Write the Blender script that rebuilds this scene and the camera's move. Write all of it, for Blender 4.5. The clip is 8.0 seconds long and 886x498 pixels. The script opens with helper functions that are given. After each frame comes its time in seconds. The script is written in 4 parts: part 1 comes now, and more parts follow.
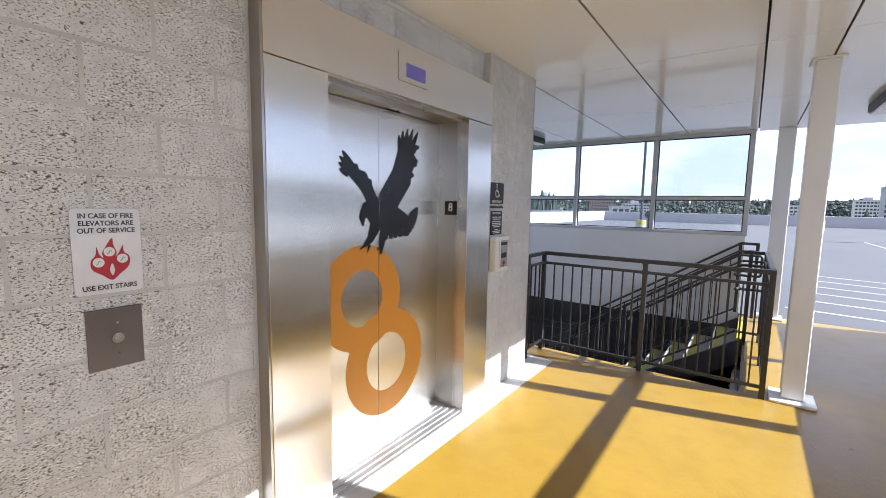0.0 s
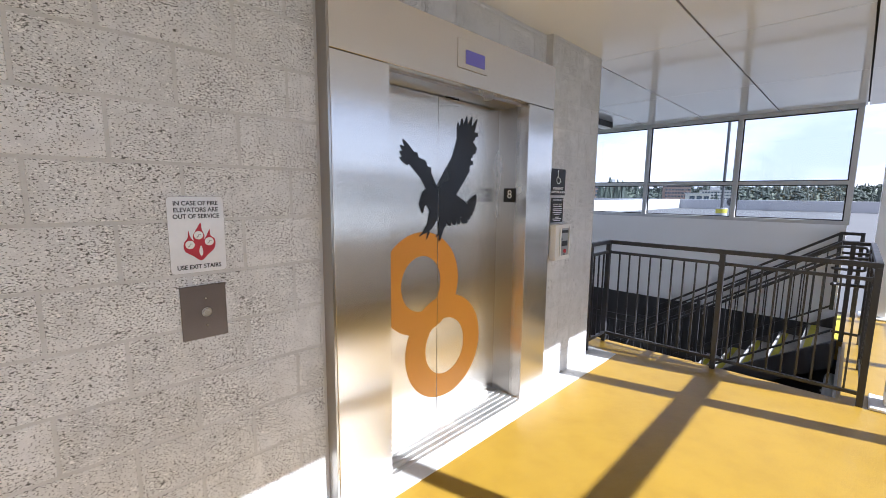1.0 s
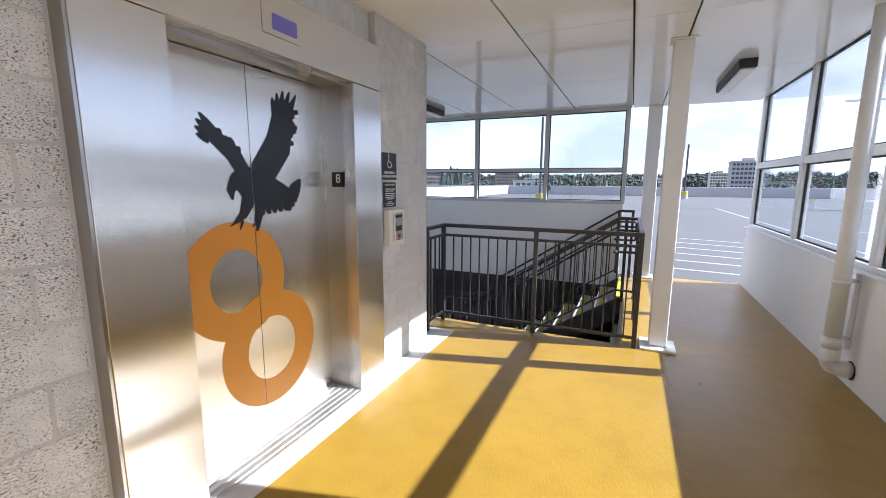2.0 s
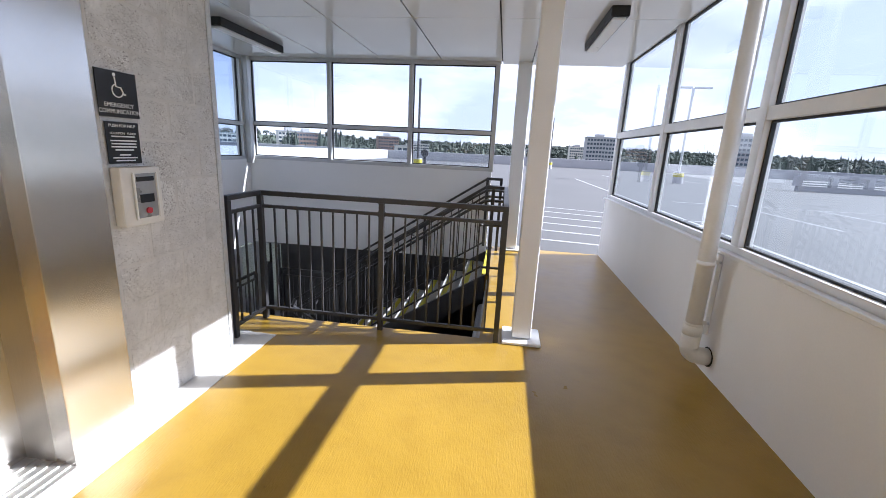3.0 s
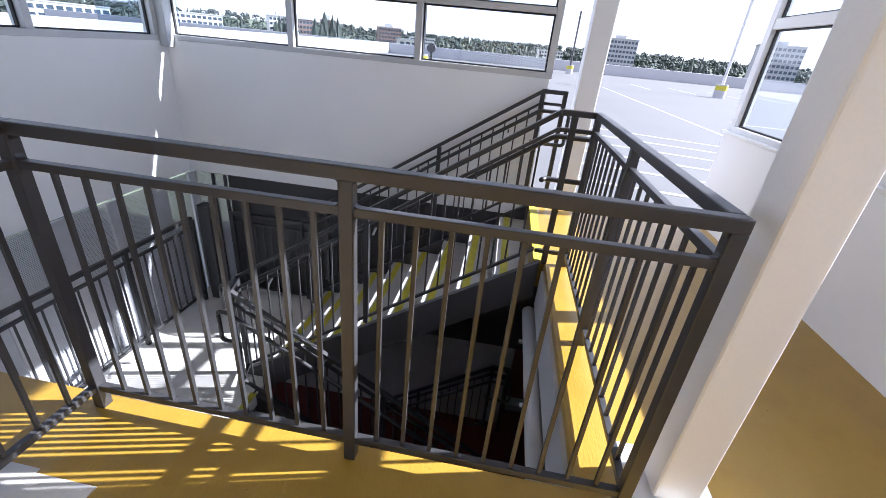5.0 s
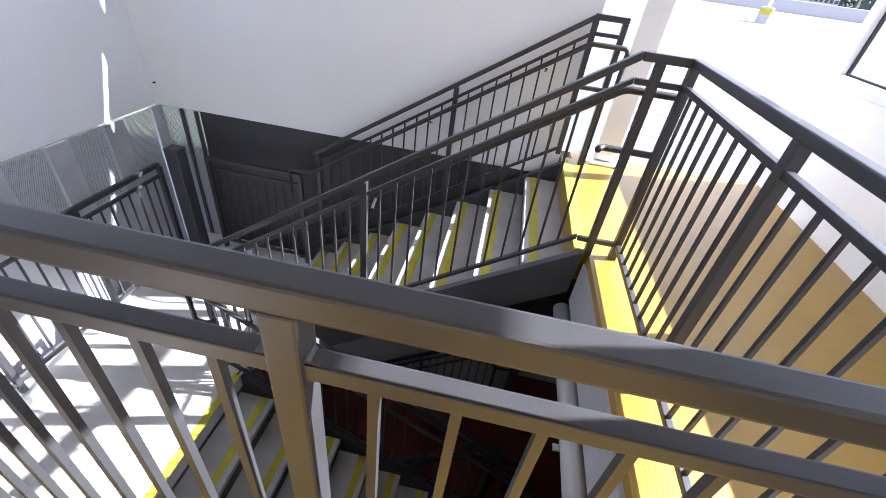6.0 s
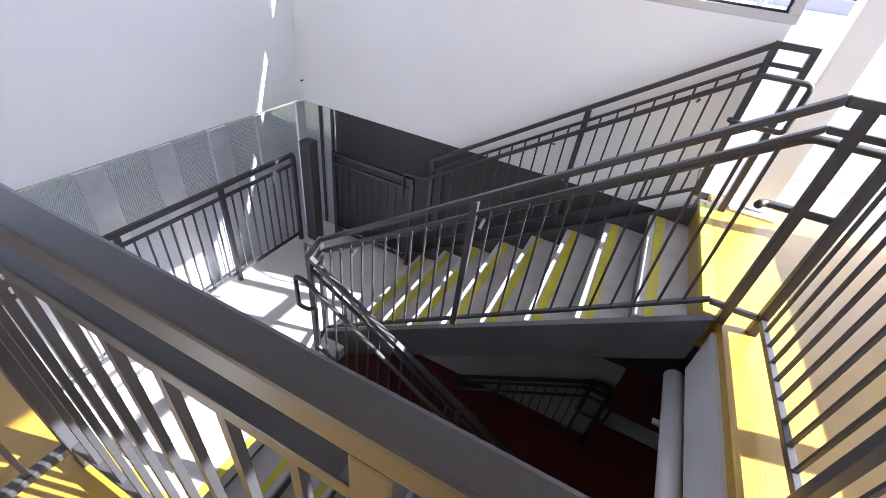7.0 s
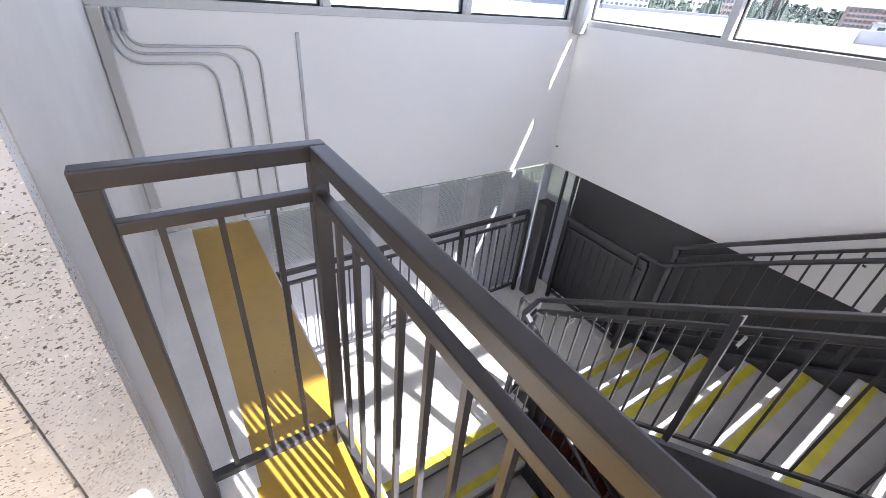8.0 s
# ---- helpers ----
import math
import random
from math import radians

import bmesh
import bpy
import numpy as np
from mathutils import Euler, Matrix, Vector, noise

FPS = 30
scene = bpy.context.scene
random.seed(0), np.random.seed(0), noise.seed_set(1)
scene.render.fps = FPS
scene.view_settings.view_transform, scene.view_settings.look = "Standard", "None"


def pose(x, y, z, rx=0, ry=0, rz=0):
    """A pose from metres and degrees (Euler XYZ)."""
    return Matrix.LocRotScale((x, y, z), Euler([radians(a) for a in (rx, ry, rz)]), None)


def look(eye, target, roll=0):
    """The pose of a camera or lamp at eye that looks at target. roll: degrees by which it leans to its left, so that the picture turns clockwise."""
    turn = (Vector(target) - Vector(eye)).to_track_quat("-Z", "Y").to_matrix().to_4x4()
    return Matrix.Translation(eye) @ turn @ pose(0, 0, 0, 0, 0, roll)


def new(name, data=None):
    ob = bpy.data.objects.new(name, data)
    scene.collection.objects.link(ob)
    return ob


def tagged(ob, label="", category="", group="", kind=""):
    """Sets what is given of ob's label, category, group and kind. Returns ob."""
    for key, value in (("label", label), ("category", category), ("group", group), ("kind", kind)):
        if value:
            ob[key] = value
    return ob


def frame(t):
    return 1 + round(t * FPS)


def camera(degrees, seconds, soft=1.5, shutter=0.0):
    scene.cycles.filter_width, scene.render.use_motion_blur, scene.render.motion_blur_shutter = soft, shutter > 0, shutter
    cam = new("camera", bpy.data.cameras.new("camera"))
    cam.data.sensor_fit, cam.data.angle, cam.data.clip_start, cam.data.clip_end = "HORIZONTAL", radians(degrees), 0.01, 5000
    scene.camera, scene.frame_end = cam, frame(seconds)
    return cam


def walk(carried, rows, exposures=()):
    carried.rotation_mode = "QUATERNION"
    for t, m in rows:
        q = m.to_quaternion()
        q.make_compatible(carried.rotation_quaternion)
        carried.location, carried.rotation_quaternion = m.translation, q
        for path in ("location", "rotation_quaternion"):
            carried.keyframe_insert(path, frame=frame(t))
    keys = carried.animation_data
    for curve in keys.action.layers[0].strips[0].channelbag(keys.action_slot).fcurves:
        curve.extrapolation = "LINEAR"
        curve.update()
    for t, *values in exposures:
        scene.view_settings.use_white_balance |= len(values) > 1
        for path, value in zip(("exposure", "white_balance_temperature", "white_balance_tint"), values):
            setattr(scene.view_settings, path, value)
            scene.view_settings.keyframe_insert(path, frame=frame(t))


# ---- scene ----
cam = camera(93.6, 8.0, soft=0.6)
PATH = [
    (0, (1.648, -0.319, 1.539), (0.469, 1.283, 1.329), 1.0),
    (0.5, (1.687, -0.302, 1.531), (0.292, 1.11, 1.286), 1.4),
    (1, (1.677, -0.326, 1.529), (0.281, 1.083, 1.263), 0.5),
    (1.5, (1.654, -0.345, 1.526), (0.376, 1.169, 1.252), -0.1),
    (2, (1.716, -0.167, 1.505), (0.907, 1.635, 1.187), 0.3),
    (2.2, (1.785, 0.008, 1.483), (1.146, 1.872, 1.141), 0.8),
    (3.3, (1.792, 1.151, 1.437), (1.592, 3.076, 0.932), 3.4),
    (3.5, (1.773, 1.348, 1.426), (1.596, 3.269, 0.899), 3.6),
    (4, (1.615, 1.928, 1.419), (1.428, 3.822, 0.803), 4.1),
    (4.2, (1.533, 2.114, 1.411), (1.33, 3.989, 0.745), 4.3),
    (5.3, (1.186, 3.163, 1.348), (1.0, 4.902, 0.377), 6.2),
    (5.5, (1.134, 3.297, 1.361), (0.971, 4.998, 0.321), 6.6),
    (6, (1.069, 3.618, 1.329), (0.905, 5.234, 0.163), 8.0),
    (6.5, (1.039, 3.74, 1.323), (0.732, 5.306, 0.118), 8.5),
    (7, (0.975, 3.749, 1.337), (0.377, 5.242, 0.147), 8.2),
    (7.5, (0.873, 3.706, 1.358), (-0.107, 5.016, 0.208), 7.3),
    (8, (0.788, 3.623, 1.378), (-0.587, 4.608, 0.312), 5.4),
]
walk(cam, [(t, look(eye, target, roll)) for t, eye, target, roll in PATH],
     exposures=[(0, 2.02, 5600, 13), (2.2, 1.97, 5650, 13), (4.2, 1.92, 5850, 13), (5.3, 2.75, 5700, 15), (6, 3.1, 5800, 15), (7, 3.3, 5900, 16), (8, 3.28, 6100, 16)])

# ---- daylight ----
SUN_AZ = math.atan2(1.0, 0.27)      # clockwise from +y, towards +x
SUN_EL = radians(34.7)
world = bpy.data.worlds.new("sky")
scene.world = world
world.use_nodes = True
wn, wl = world.node_tree.nodes, world.node_tree.links
wbg = wn["Background"]
sky = wn.new("ShaderNodeTexSky")
sky.sky_type = "NISHITA"
sky.sun_disc = False
sky.sun_elevation = SUN_EL
sky.sun_rotation = SUN_AZ
sky.air_density, sky.dust_density, sky.ozone_density = 1.0, 0.6, 1.2
wtc = wn.new("ShaderNodeTexCoord")
wmap = wn.new("ShaderNodeMapping")
wmap.inputs["Scale"].default_value = (1.0, 1.0, 3.2)
cloud = wn.new("ShaderNodeTexNoise")
cloud.inputs["Scale"].default_value = 2.6
cloud.inputs["Detail"].default_value = 7.0
cloud.inputs["Roughness"].default_value = 0.56
cramp = wn.new("ShaderNodeValToRGB")
cramp.color_ramp.elements[0].position = 0.42
cramp.color_ramp.elements[1].position = 0.66
cramp.color_ramp.elements[0].color = (2.25, 2.37, 3.0, 1)
cramp.color_ramp.elements[1].color = (4.05, 3.93, 4.0, 1)
cmix = wn.new("ShaderNodeMixRGB")
cmix.inputs["Fac"].default_value = 0.94
wl.new(wtc.outputs["Generated"], wmap.inputs["Vector"])
wl.new(wmap.outputs["Vector"], cloud.inputs["Vector"])
wl.new(cloud.outputs["Fac"], cramp.inputs["Fac"])
wl.new(cramp.outputs["Color"], cmix.inputs["Color2"])
wl.new(sky.outputs["Color"], cmix.inputs["Color1"])
wl.new(cmix.outputs["Color"], wbg.inputs["Color"])
wbg.inputs["Strength"].default_value = 0.105

sun = new("sun", bpy.data.lights.new("sun", "SUN"))
sun.data.energy = 3.6
sun.data.angle = radians(0.5)
sun.data.color = (1.0, 0.965, 0.905)
sun_way = Vector((math.sin(SUN_AZ) * math.cos(SUN_EL), math.cos(SUN_AZ) * math.cos(SUN_EL), math.sin(SUN_EL)))
sun.rotation_euler = sun_way.to_track_quat("Z", "Y").to_euler()
sun.location = sun_way * 40


# ---- materials ----
def node_mat(name):
    m = bpy.data.materials.new(name)
    m.use_nodes = True
    nt = m.node_tree
    return m, nt, nt.nodes, nt.links, nt.nodes["Principled BSDF"]


def noise_node(nodes, links, scale, detail=4.0, stretch=None):
    geo = nodes.new("ShaderNodeNewGeometry")
    n = nodes.new("ShaderNodeTexNoise")
    n.inputs["Scale"].default_value = scale
    n.inputs["Detail"].default_value = detail
    if stretch:
        mp = nodes.new("ShaderNodeMapping")
        mp.inputs["Scale"].default_value = stretch
        links.new(geo.outputs["Position"], mp.inputs["Vector"])
        links.new(mp.outputs["Vector"], n.inputs["Vector"])
    else:
        links.new(geo.outputs["Position"], n.inputs["Vector"])
    return n


def ramp_node(nodes, links, source, lo, hi, c0, c1):
    r = nodes.new("ShaderNodeValToRGB")
    r.color_ramp.elements[0].position, r.color_ramp.elements[1].position = lo, hi
    r.color_ramp.elements[0].color, r.color_ramp.elements[1].color = (*c0, 1), (*c1, 1)
    links.new(source, r.inputs["Fac"])
    return r


def multiply(nodes, links, a, b, fac=1.0):
    m = nodes.new("ShaderNodeMixRGB")
    m.blend_type = "MULTIPLY"
    m.inputs["Fac"].default_value = fac
    links.new(a, m.inputs["Color1"])
    links.new(b, m.inputs["Color2"])
    return m.outputs["Color"]


def surface(name, base, rough=0.5, metal=0.0, var=0.12, scale=3.0, fine=60.0, bump=0.1, dist=0.002, stretch=None, rvar=0.1, rand=0.0, coat=0.0):
    """Base colour varied at two scales, roughness and relief with it."""
    m, nt, nodes, links, bsdf = node_mat(name)
    big = noise_node(nodes, links, scale, 5.0)
    small = noise_node(nodes, links, fine, 3.0, stretch)
    lo, hi = [c * (1 - var) for c in base], [min(1, c * (1 + var)) for c in base]
    color = ramp_node(nodes, links, big.outputs["Fac"], 0.3, 0.7, lo, hi).outputs["Color"]
    grain = ramp_node(nodes, links, small.outputs["Fac"], 0.3, 0.7, (1 - 0.6 * var,) * 3, (1, 1, 1)).outputs["Color"]
    color = multiply(nodes, links, color, grain)
    if rand:
        info = nodes.new("ShaderNodeObjectInfo")
        tint = ramp_node(nodes, links, info.outputs["Random"], 0, 1, (1 - rand,) * 3, (1, 1, 1)).outputs["Color"]
        color = multiply(nodes, links, color, tint)
    links.new(color, bsdf.inputs["Base Color"])
    rr = nodes.new("ShaderNodeMapRange")
    rr.inputs["To Min"].default_value, rr.inputs["To Max"].default_value = max(0.02, rough - rvar), min(1, rough + rvar)
    links.new(big.outputs["Fac"], rr.inputs["Value"])
    links.new(rr.outputs["Result"], bsdf.inputs["Roughness"])
    bsdf.inputs["Metallic"].default_value = metal
    if coat:
        bsdf.inputs["Coat Weight"].default_value = coat
        bsdf.inputs["Coat Roughness"].default_value = 0.12
    if bump:
        b = nodes.new("ShaderNodeBump")
        b.inputs["Strength"].default_value, b.inputs["Distance"].default_value = bump, dist
        links.new(small.outputs["Fac"], b.inputs["Height"])
        links.new(b.outputs["Normal"], bsdf.inputs["Normal"])
    return m


def block_material(name="ground_face_block", sparse=0.0, tone=1.0):
    """Ground-face masonry: warm grey paste with dark and pale aggregate and small pits."""
    m, nt, nodes, links, bsdf = node_mat(name)
    geo = nodes.new("ShaderNodeNewGeometry")
    big = noise_node(nodes, links, 2.2, 5.0)
    color = ramp_node(nodes, links, big.outputs["Fac"], 0.3, 0.7, [tone * c for c in (0.76, 0.76, 0.755)], [tone * c for c in (0.88, 0.88, 0.875)]).outputs["Color"]
    mid = noise_node(nodes, links, 14.0, 3.0)
    color = multiply(nodes, links, color, ramp_node(nodes, links, mid.outputs["Fac"], 0.3, 0.7, (0.84,) * 3, (1, 1, 1)).outputs["Color"])
    info = nodes.new("ShaderNodeObjectInfo")
    color = multiply(nodes, links, color, ramp_node(nodes, links, info.outputs["Random"], 0, 1, (0.88, 0.88, 0.87), (1, 1, 1)).outputs["Color"])
    dense = noise_node(nodes, links, 5.0, 3.0)
    height = None
    for scale, thr, tint in ((150.0, 0.575, (0.24, 0.235, 0.225)), (95.0, 0.645, (0.10, 0.095, 0.09)), (125.0, 0.63, (0.90, 0.89, 0.87))):
        vo = nodes.new("ShaderNodeTexNoise")
        vo.inputs["Scale"].default_value, vo.inputs["Detail"].default_value = scale, 2.0
        off = nodes.new("ShaderNodeVectorMath")
        off.operation = "ADD"
        off.inputs[1].default_value = (scale, 0.3 * scale, 0)
        flat = nodes.new("ShaderNodeMapping")
        flat.inputs["Scale"].default_value = (1.0, 0.8, 1.5)
        links.new(geo.outputs["Position"], off.inputs[0])
        links.new(off.outputs["Vector"], flat.inputs["Vector"])
        links.new(flat.outputs["Vector"], vo.inputs["Vector"])
        add = nodes.new("ShaderNodeMath")
        add.operation = "MULTIPLY_ADD"
        add.inputs[1].default_value, add.inputs[2].default_value = 0.22, -0.11
        links.new(dense.outputs["Fac"], add.inputs[0])
        summ = nodes.new("ShaderNodeMath")
        links.new(add.outputs["Value"], summ.inputs[0])
        links.new(vo.outputs["Fac"], summ.inputs[1])
        mask = ramp_node(nodes, links, summ.outputs["Value"], thr + sparse, thr + sparse + 0.03, (0, 0, 0), (1, 1, 1)).outputs["Color"]
        mx = nodes.new("ShaderNodeMixRGB")
        mx.inputs["Color2"].default_value = (*tint, 1)
        links.new(mask, mx.inputs["Fac"])
        links.new(color, mx.inputs["Color1"])
        color = mx.outputs["Color"]
        height = height or mask
    smear = noise_node(nodes, links, 1.0, 5.0, (5.5, 5.5, 3.2))
    pale = nodes.new("ShaderNodeMixRGB")
    pale.inputs["Color2"].default_value = (0.88, 0.875, 0.86, 1)
    links.new(ramp_node(nodes, links, smear.outputs["Fac"], 0.62, 0.78, (0, 0, 0), (0.75, 0.75, 0.75)).outputs["Color"], pale.inputs["Fac"])
    links.new(color, pale.inputs["Color1"])
    color = pale.outputs["Color"]
    links.new(color, bsdf.inputs["Base Color"])
    bsdf.inputs["Roughness"].default_value = 0.62
    b = nodes.new("ShaderNodeBump")
    b.invert = True
    b.inputs["Strength"].default_value, b.inputs["Distance"].default_value = 0.35, 0.002
    links.new(height, b.inputs["Height"])
    links.new(b.outputs["Normal"], bsdf.inputs["Normal"])
    return m


def brushed(name, base, rough):
    m, nt, nodes, links, bsdf = node_mat(name)
    fine = noise_node(nodes, links, 1.0, 3.0, (900.0, 900.0, 14.0))
    wide = noise_node(nodes, links, 3.0, 3.0, (1.0, 1.0, 0.6))
    color = ramp_node(nodes, links, fine.outputs["Fac"], 0.3, 0.7, [c * 0.93 for c in base], base).outputs["Color"]
    links.new(color, bsdf.inputs["Base Color"])
    bsdf.inputs["Metallic"].default_value = 1.0
    rr = nodes.new("ShaderNodeMapRange")
    rr.inputs["To Min"].default_value, rr.inputs["To Max"].default_value = rough - 0.05, rough + 0.06
    links.new(wide.outputs["Fac"], rr.inputs["Value"])
    links.new(rr.outputs["Result"], bsdf.inputs["Roughness"])
    # the brush marks stand upright and smear reflections sideways
    tangent = nodes.new("ShaderNodeTangent")
    tangent.direction_type, tangent.axis = "RADIAL", "Z"
    links.new(tangent.outputs["Tangent"], bsdf.inputs["Tangent"])
    bsdf.inputs["Anisotropic"].default_value = 0.9
    b = nodes.new("ShaderNodeBump")
    b.inputs["Strength"].default_value, b.inputs["Distance"].default_value = 0.03, 0.001
    links.new(fine.outputs["Fac"], b.inputs["Height"])
    links.new(b.outputs["Normal"], bsdf.inputs["Normal"])
    return m


def pane_material(name, tint, gloss=1.0):
    """Clear glazing: see-through with a Fresnel sheen."""
    m, nt, nodes, links, bsdf = node_mat(name)
    nodes.remove(bsdf)
    out = nodes["Material Output"]
    tr, gl, mx, fr, pw, ad = (nodes.new("ShaderNode" + k) for k in ("BsdfTransparent", "BsdfGlossy", "MixShader", "LayerWeight", "Math", "Math"))
    tr.inputs["Color"].default_value = (*tint, 1)
    gl.inputs["Roughness"].default_value = 0.01
    gl.inputs["Color"].default_value = (gloss, gloss, gloss, 1)
    fr.inputs["Blend"].default_value = 0.5
    pw.operation, ad.operation = "POWER", "MULTIPLY_ADD"
    pw.inputs[1].default_value = 5.0
    ad.inputs[1].default_value, ad.inputs[2].default_value = 0.9, 0.04
    links.new(fr.outputs["Facing"], pw.inputs[0])
    links.new(pw.outputs["Value"], ad.inputs[0])
    links.new(ad.outputs["Value"], mx.inputs["Fac"])
    links.new(tr.outputs["BSDF"], mx.inputs[1])
    links.new(gl.outputs["BSDF"], mx.inputs[2])
    links.new(mx.outputs["Shader"], out.inputs["Surface"])
    return m


def perforated(name, axis):
    """Galvanised sheet with staggered round holes cut through."""
    m, nt, nodes, links, bsdf = node_mat(name)
    bsdf.inputs["Base Color"].default_value = (0.44, 0.45, 0.49, 1)
    bsdf.inputs["Metallic"].default_value = 0.15
    bsdf.inputs["Roughness"].default_value = 0.45
    geo = nodes.new("ShaderNodeNewGeometry")
    sep = nodes.new("ShaderNodeSeparateXYZ")
    links.new(geo.outputs["Position"], sep.inputs[0])

    def calc(op, a, b=None):
        n = nodes.new("ShaderNodeMath")
        n.operation = op
        for k, v in enumerate((a, b)):
            if v is None:
                continue
            if isinstance(v, (int, float)):
                n.inputs[k].default_value = v
            else:
                links.new(v, n.inputs[k])
        return n.outputs["Value"]

    pitch = 0.0145
    u = calc("DIVIDE", sep.outputs[axis], pitch)
    v = calc("DIVIDE", sep.outputs["Z"], pitch * 0.866)
    shift = calc("MULTIPLY", calc("MODULO", calc("FLOOR", v), 2.0), 0.5)
    fu = calc("SUBTRACT", calc("FRACT", calc("ADD", u, shift)), 0.5)
    fv = calc("MULTIPLY", calc("SUBTRACT", calc("FRACT", v), 0.5), 0.866)
    r = calc("SQRT", calc("ADD", calc("MULTIPLY", fu, fu), calc("MULTIPLY", fv, fv)))
    hole = calc("LESS_THAN", r, 0.29)
    tr, mx = nodes.new("ShaderNodeBsdfTransparent"), nodes.new("ShaderNodeMixShader")
    links.new(hole, mx.inputs["Fac"])
    links.new(bsdf.outputs["BSDF"], mx.inputs[1])
    links.new(tr.outputs["BSDF"], mx.inputs[2])
    links.new(mx.outputs["Shader"], nodes["Material Output"].inputs["Surface"])
    return m


def glow(name, color, strength):
    m, nt, nodes, links, bsdf = node_mat(name)
    bsdf.inputs["Base Color"].default_value = (*color, 1)
    bsdf.inputs["Emission Color"].default_value = (*color, 1)
    bsdf.inputs["Emission Strength"].default_value = strength
    return m


M_BLOCK = block_material()
M_BLOCK_FINE = block_material("smooth_face_block", 0.03, 0.86)
M_SMOOTH = surface("smooth_grey_concrete", (0.56, 0.55, 0.53), 0.6, var=0.08, scale=3, fine=90, bump=0.08)
M_MORTAR = surface("mortar", (0.63, 0.625, 0.61), 0.9, var=0.1, scale=6, fine=150, bump=0.3)
M_STEEL = brushed("brushed_stainless_steel", (0.72, 0.69, 0.645), 0.24)
# Darker copy of the steel: shade of returns and side strip in its tone.
M_STEEL_DARK = brushed("brushed_stainless_shade_tone", (0.46, 0.435, 0.40), 0.28)
M_SILL = surface("grooved_sill_metal", (0.62, 0.61, 0.59), 0.4, 0.8, var=0.1, fine=200)
M_WHITE = surface("white_wall_paint", (0.85, 0.85, 0.85), 0.55, var=0.03, scale=1.2, fine=90, bump=0.05, dist=0.001)
M_WARMWHITE = surface("warm_white_wall_paint", (0.85, 0.85, 0.85), 0.5, var=0.04, scale=1.0, fine=90, bump=0.05, dist=0.001)
M_CEIL = surface("glossy_white_ceiling_panel", (0.86, 0.85, 0.83), 0.07, var=0.02, scale=1.0, fine=60, bump=0.015, rvar=0.03, coat=0.6)
M_SEAM = surface("dark_reveal", (0.05, 0.05, 0.05), 0.7, var=0.1)
M_ALU = surface("white_window_frame", (0.78, 0.78, 0.77), 0.35, var=0.04, scale=4, bump=0.02)
M_GREYALU = surface("pale_grey_window_frame", (0.55, 0.56, 0.57), 0.35, 0.2, var=0.05, scale=4, bump=0.02)
M_GASKET = surface("black_gasket", (0.02, 0.02, 0.02), 0.6, var=0.1)
M_GLASS = pane_material("clear_glass", (0.93, 0.96, 0.98))
M_TINT = pane_material("blue_tinted_glass", (0.74, 0.80, 0.86))


def floor_material():
    """Trowelled deck coating: broom relief, scattered pits, faint scuffs and uneven sheen."""
    m = surface("yellow_deck_coating", (0.335, 0.205, 0.025), 0.33, var=0.08, scale=1.1, fine=70, bump=0.0, rvar=0.12)
    nodes, links = m.node_tree.nodes, m.node_tree.links
    bsdf = nodes["Principled BSDF"]
    streak = noise_node(nodes, links, 1.0, 4.0, (120.0, 22.0, 60.0))
    scuff = noise_node(nodes, links, 6.0, 6.0)
    pit = noise_node(nodes, links, 45.0, 2.0)
    old = bsdf.inputs["Base Color"].links[0].from_socket
    color = multiply(nodes, links, old, ramp_node(nodes, links, scuff.outputs["Fac"], 0.30, 0.55, (0.90, 0.88, 0.84), (1, 1, 1)).outputs["Color"])
    color = multiply(nodes, links, color, ramp_node(nodes, links, pit.outputs["Fac"], 0.76, 0.79, (1, 1, 1), (0.35, 0.30, 0.25)).outputs["Color"])
    links.new(color, bsdf.inputs["Base Color"])
    b1, b2 = nodes.new("ShaderNodeBump"), nodes.new("ShaderNodeBump")
    b1.inputs["Strength"].default_value, b1.inputs["Distance"].default_value = 0.5, 0.003
    b2.inputs["Strength"].default_value, b2.inputs["Distance"].default_value = 0.25, 0.006
    links.new(streak.outputs["Fac"], b1.inputs["Height"])
    links.new(scuff.outputs["Fac"], b2.inputs["Height"])
    links.new(b1.outputs["Normal"], b2.inputs["Normal"])
    links.new(b2.outputs["Normal"], bsdf.inputs["Normal"])
    return m


M_YELLOW = floor_material()
M_BORDER = surface("pale_concrete_border", (0.62, 0.61, 0.59), 0.5, var=0.10, scale=4, fine=90, bump=0.15)
M_RAIL = surface("dark_bronze_rail_paint", (0.046, 0.046, 0.050), 0.42, 0.25, var=0.15, scale=5, fine=180, bump=0.04, dist=0.001)
M_STRINGER = surface("dark_grey_stringer_paint", (0.055, 0.055, 0.062), 0.5, var=0.15, scale=3, fine=120, bump=0.05)
M_TREAD = surface("grey_concrete_tread", (0.43, 0.42, 0.41), 0.7, var=0.12, scale=5, fine=160, bump=0.2, rand=0.12)
M_RISER = surface("dark_riser_paint", (0.07, 0.07, 0.072), 0.6, var=0.15, scale=4)
M_NOSE = surface("yellow_nosing_strip", (0.46, 0.41, 0.03), 0.6, var=0.15, scale=9, fine=200, bump=0.3, rand=0.15)
M_LANDING = surface("landing_concrete", (0.58, 0.575, 0.555), 0.7, var=0.10, scale=2, fine=120, bump=0.15)
# Serves the charcoal panels and the sheet painted as the garage's shade.
M_DARKWALL = surface("charcoal_panel_and_garage_shade", (0.042, 0.042, 0.046), 0.55, var=0.12, scale=2, fine=80, bump=0.08)
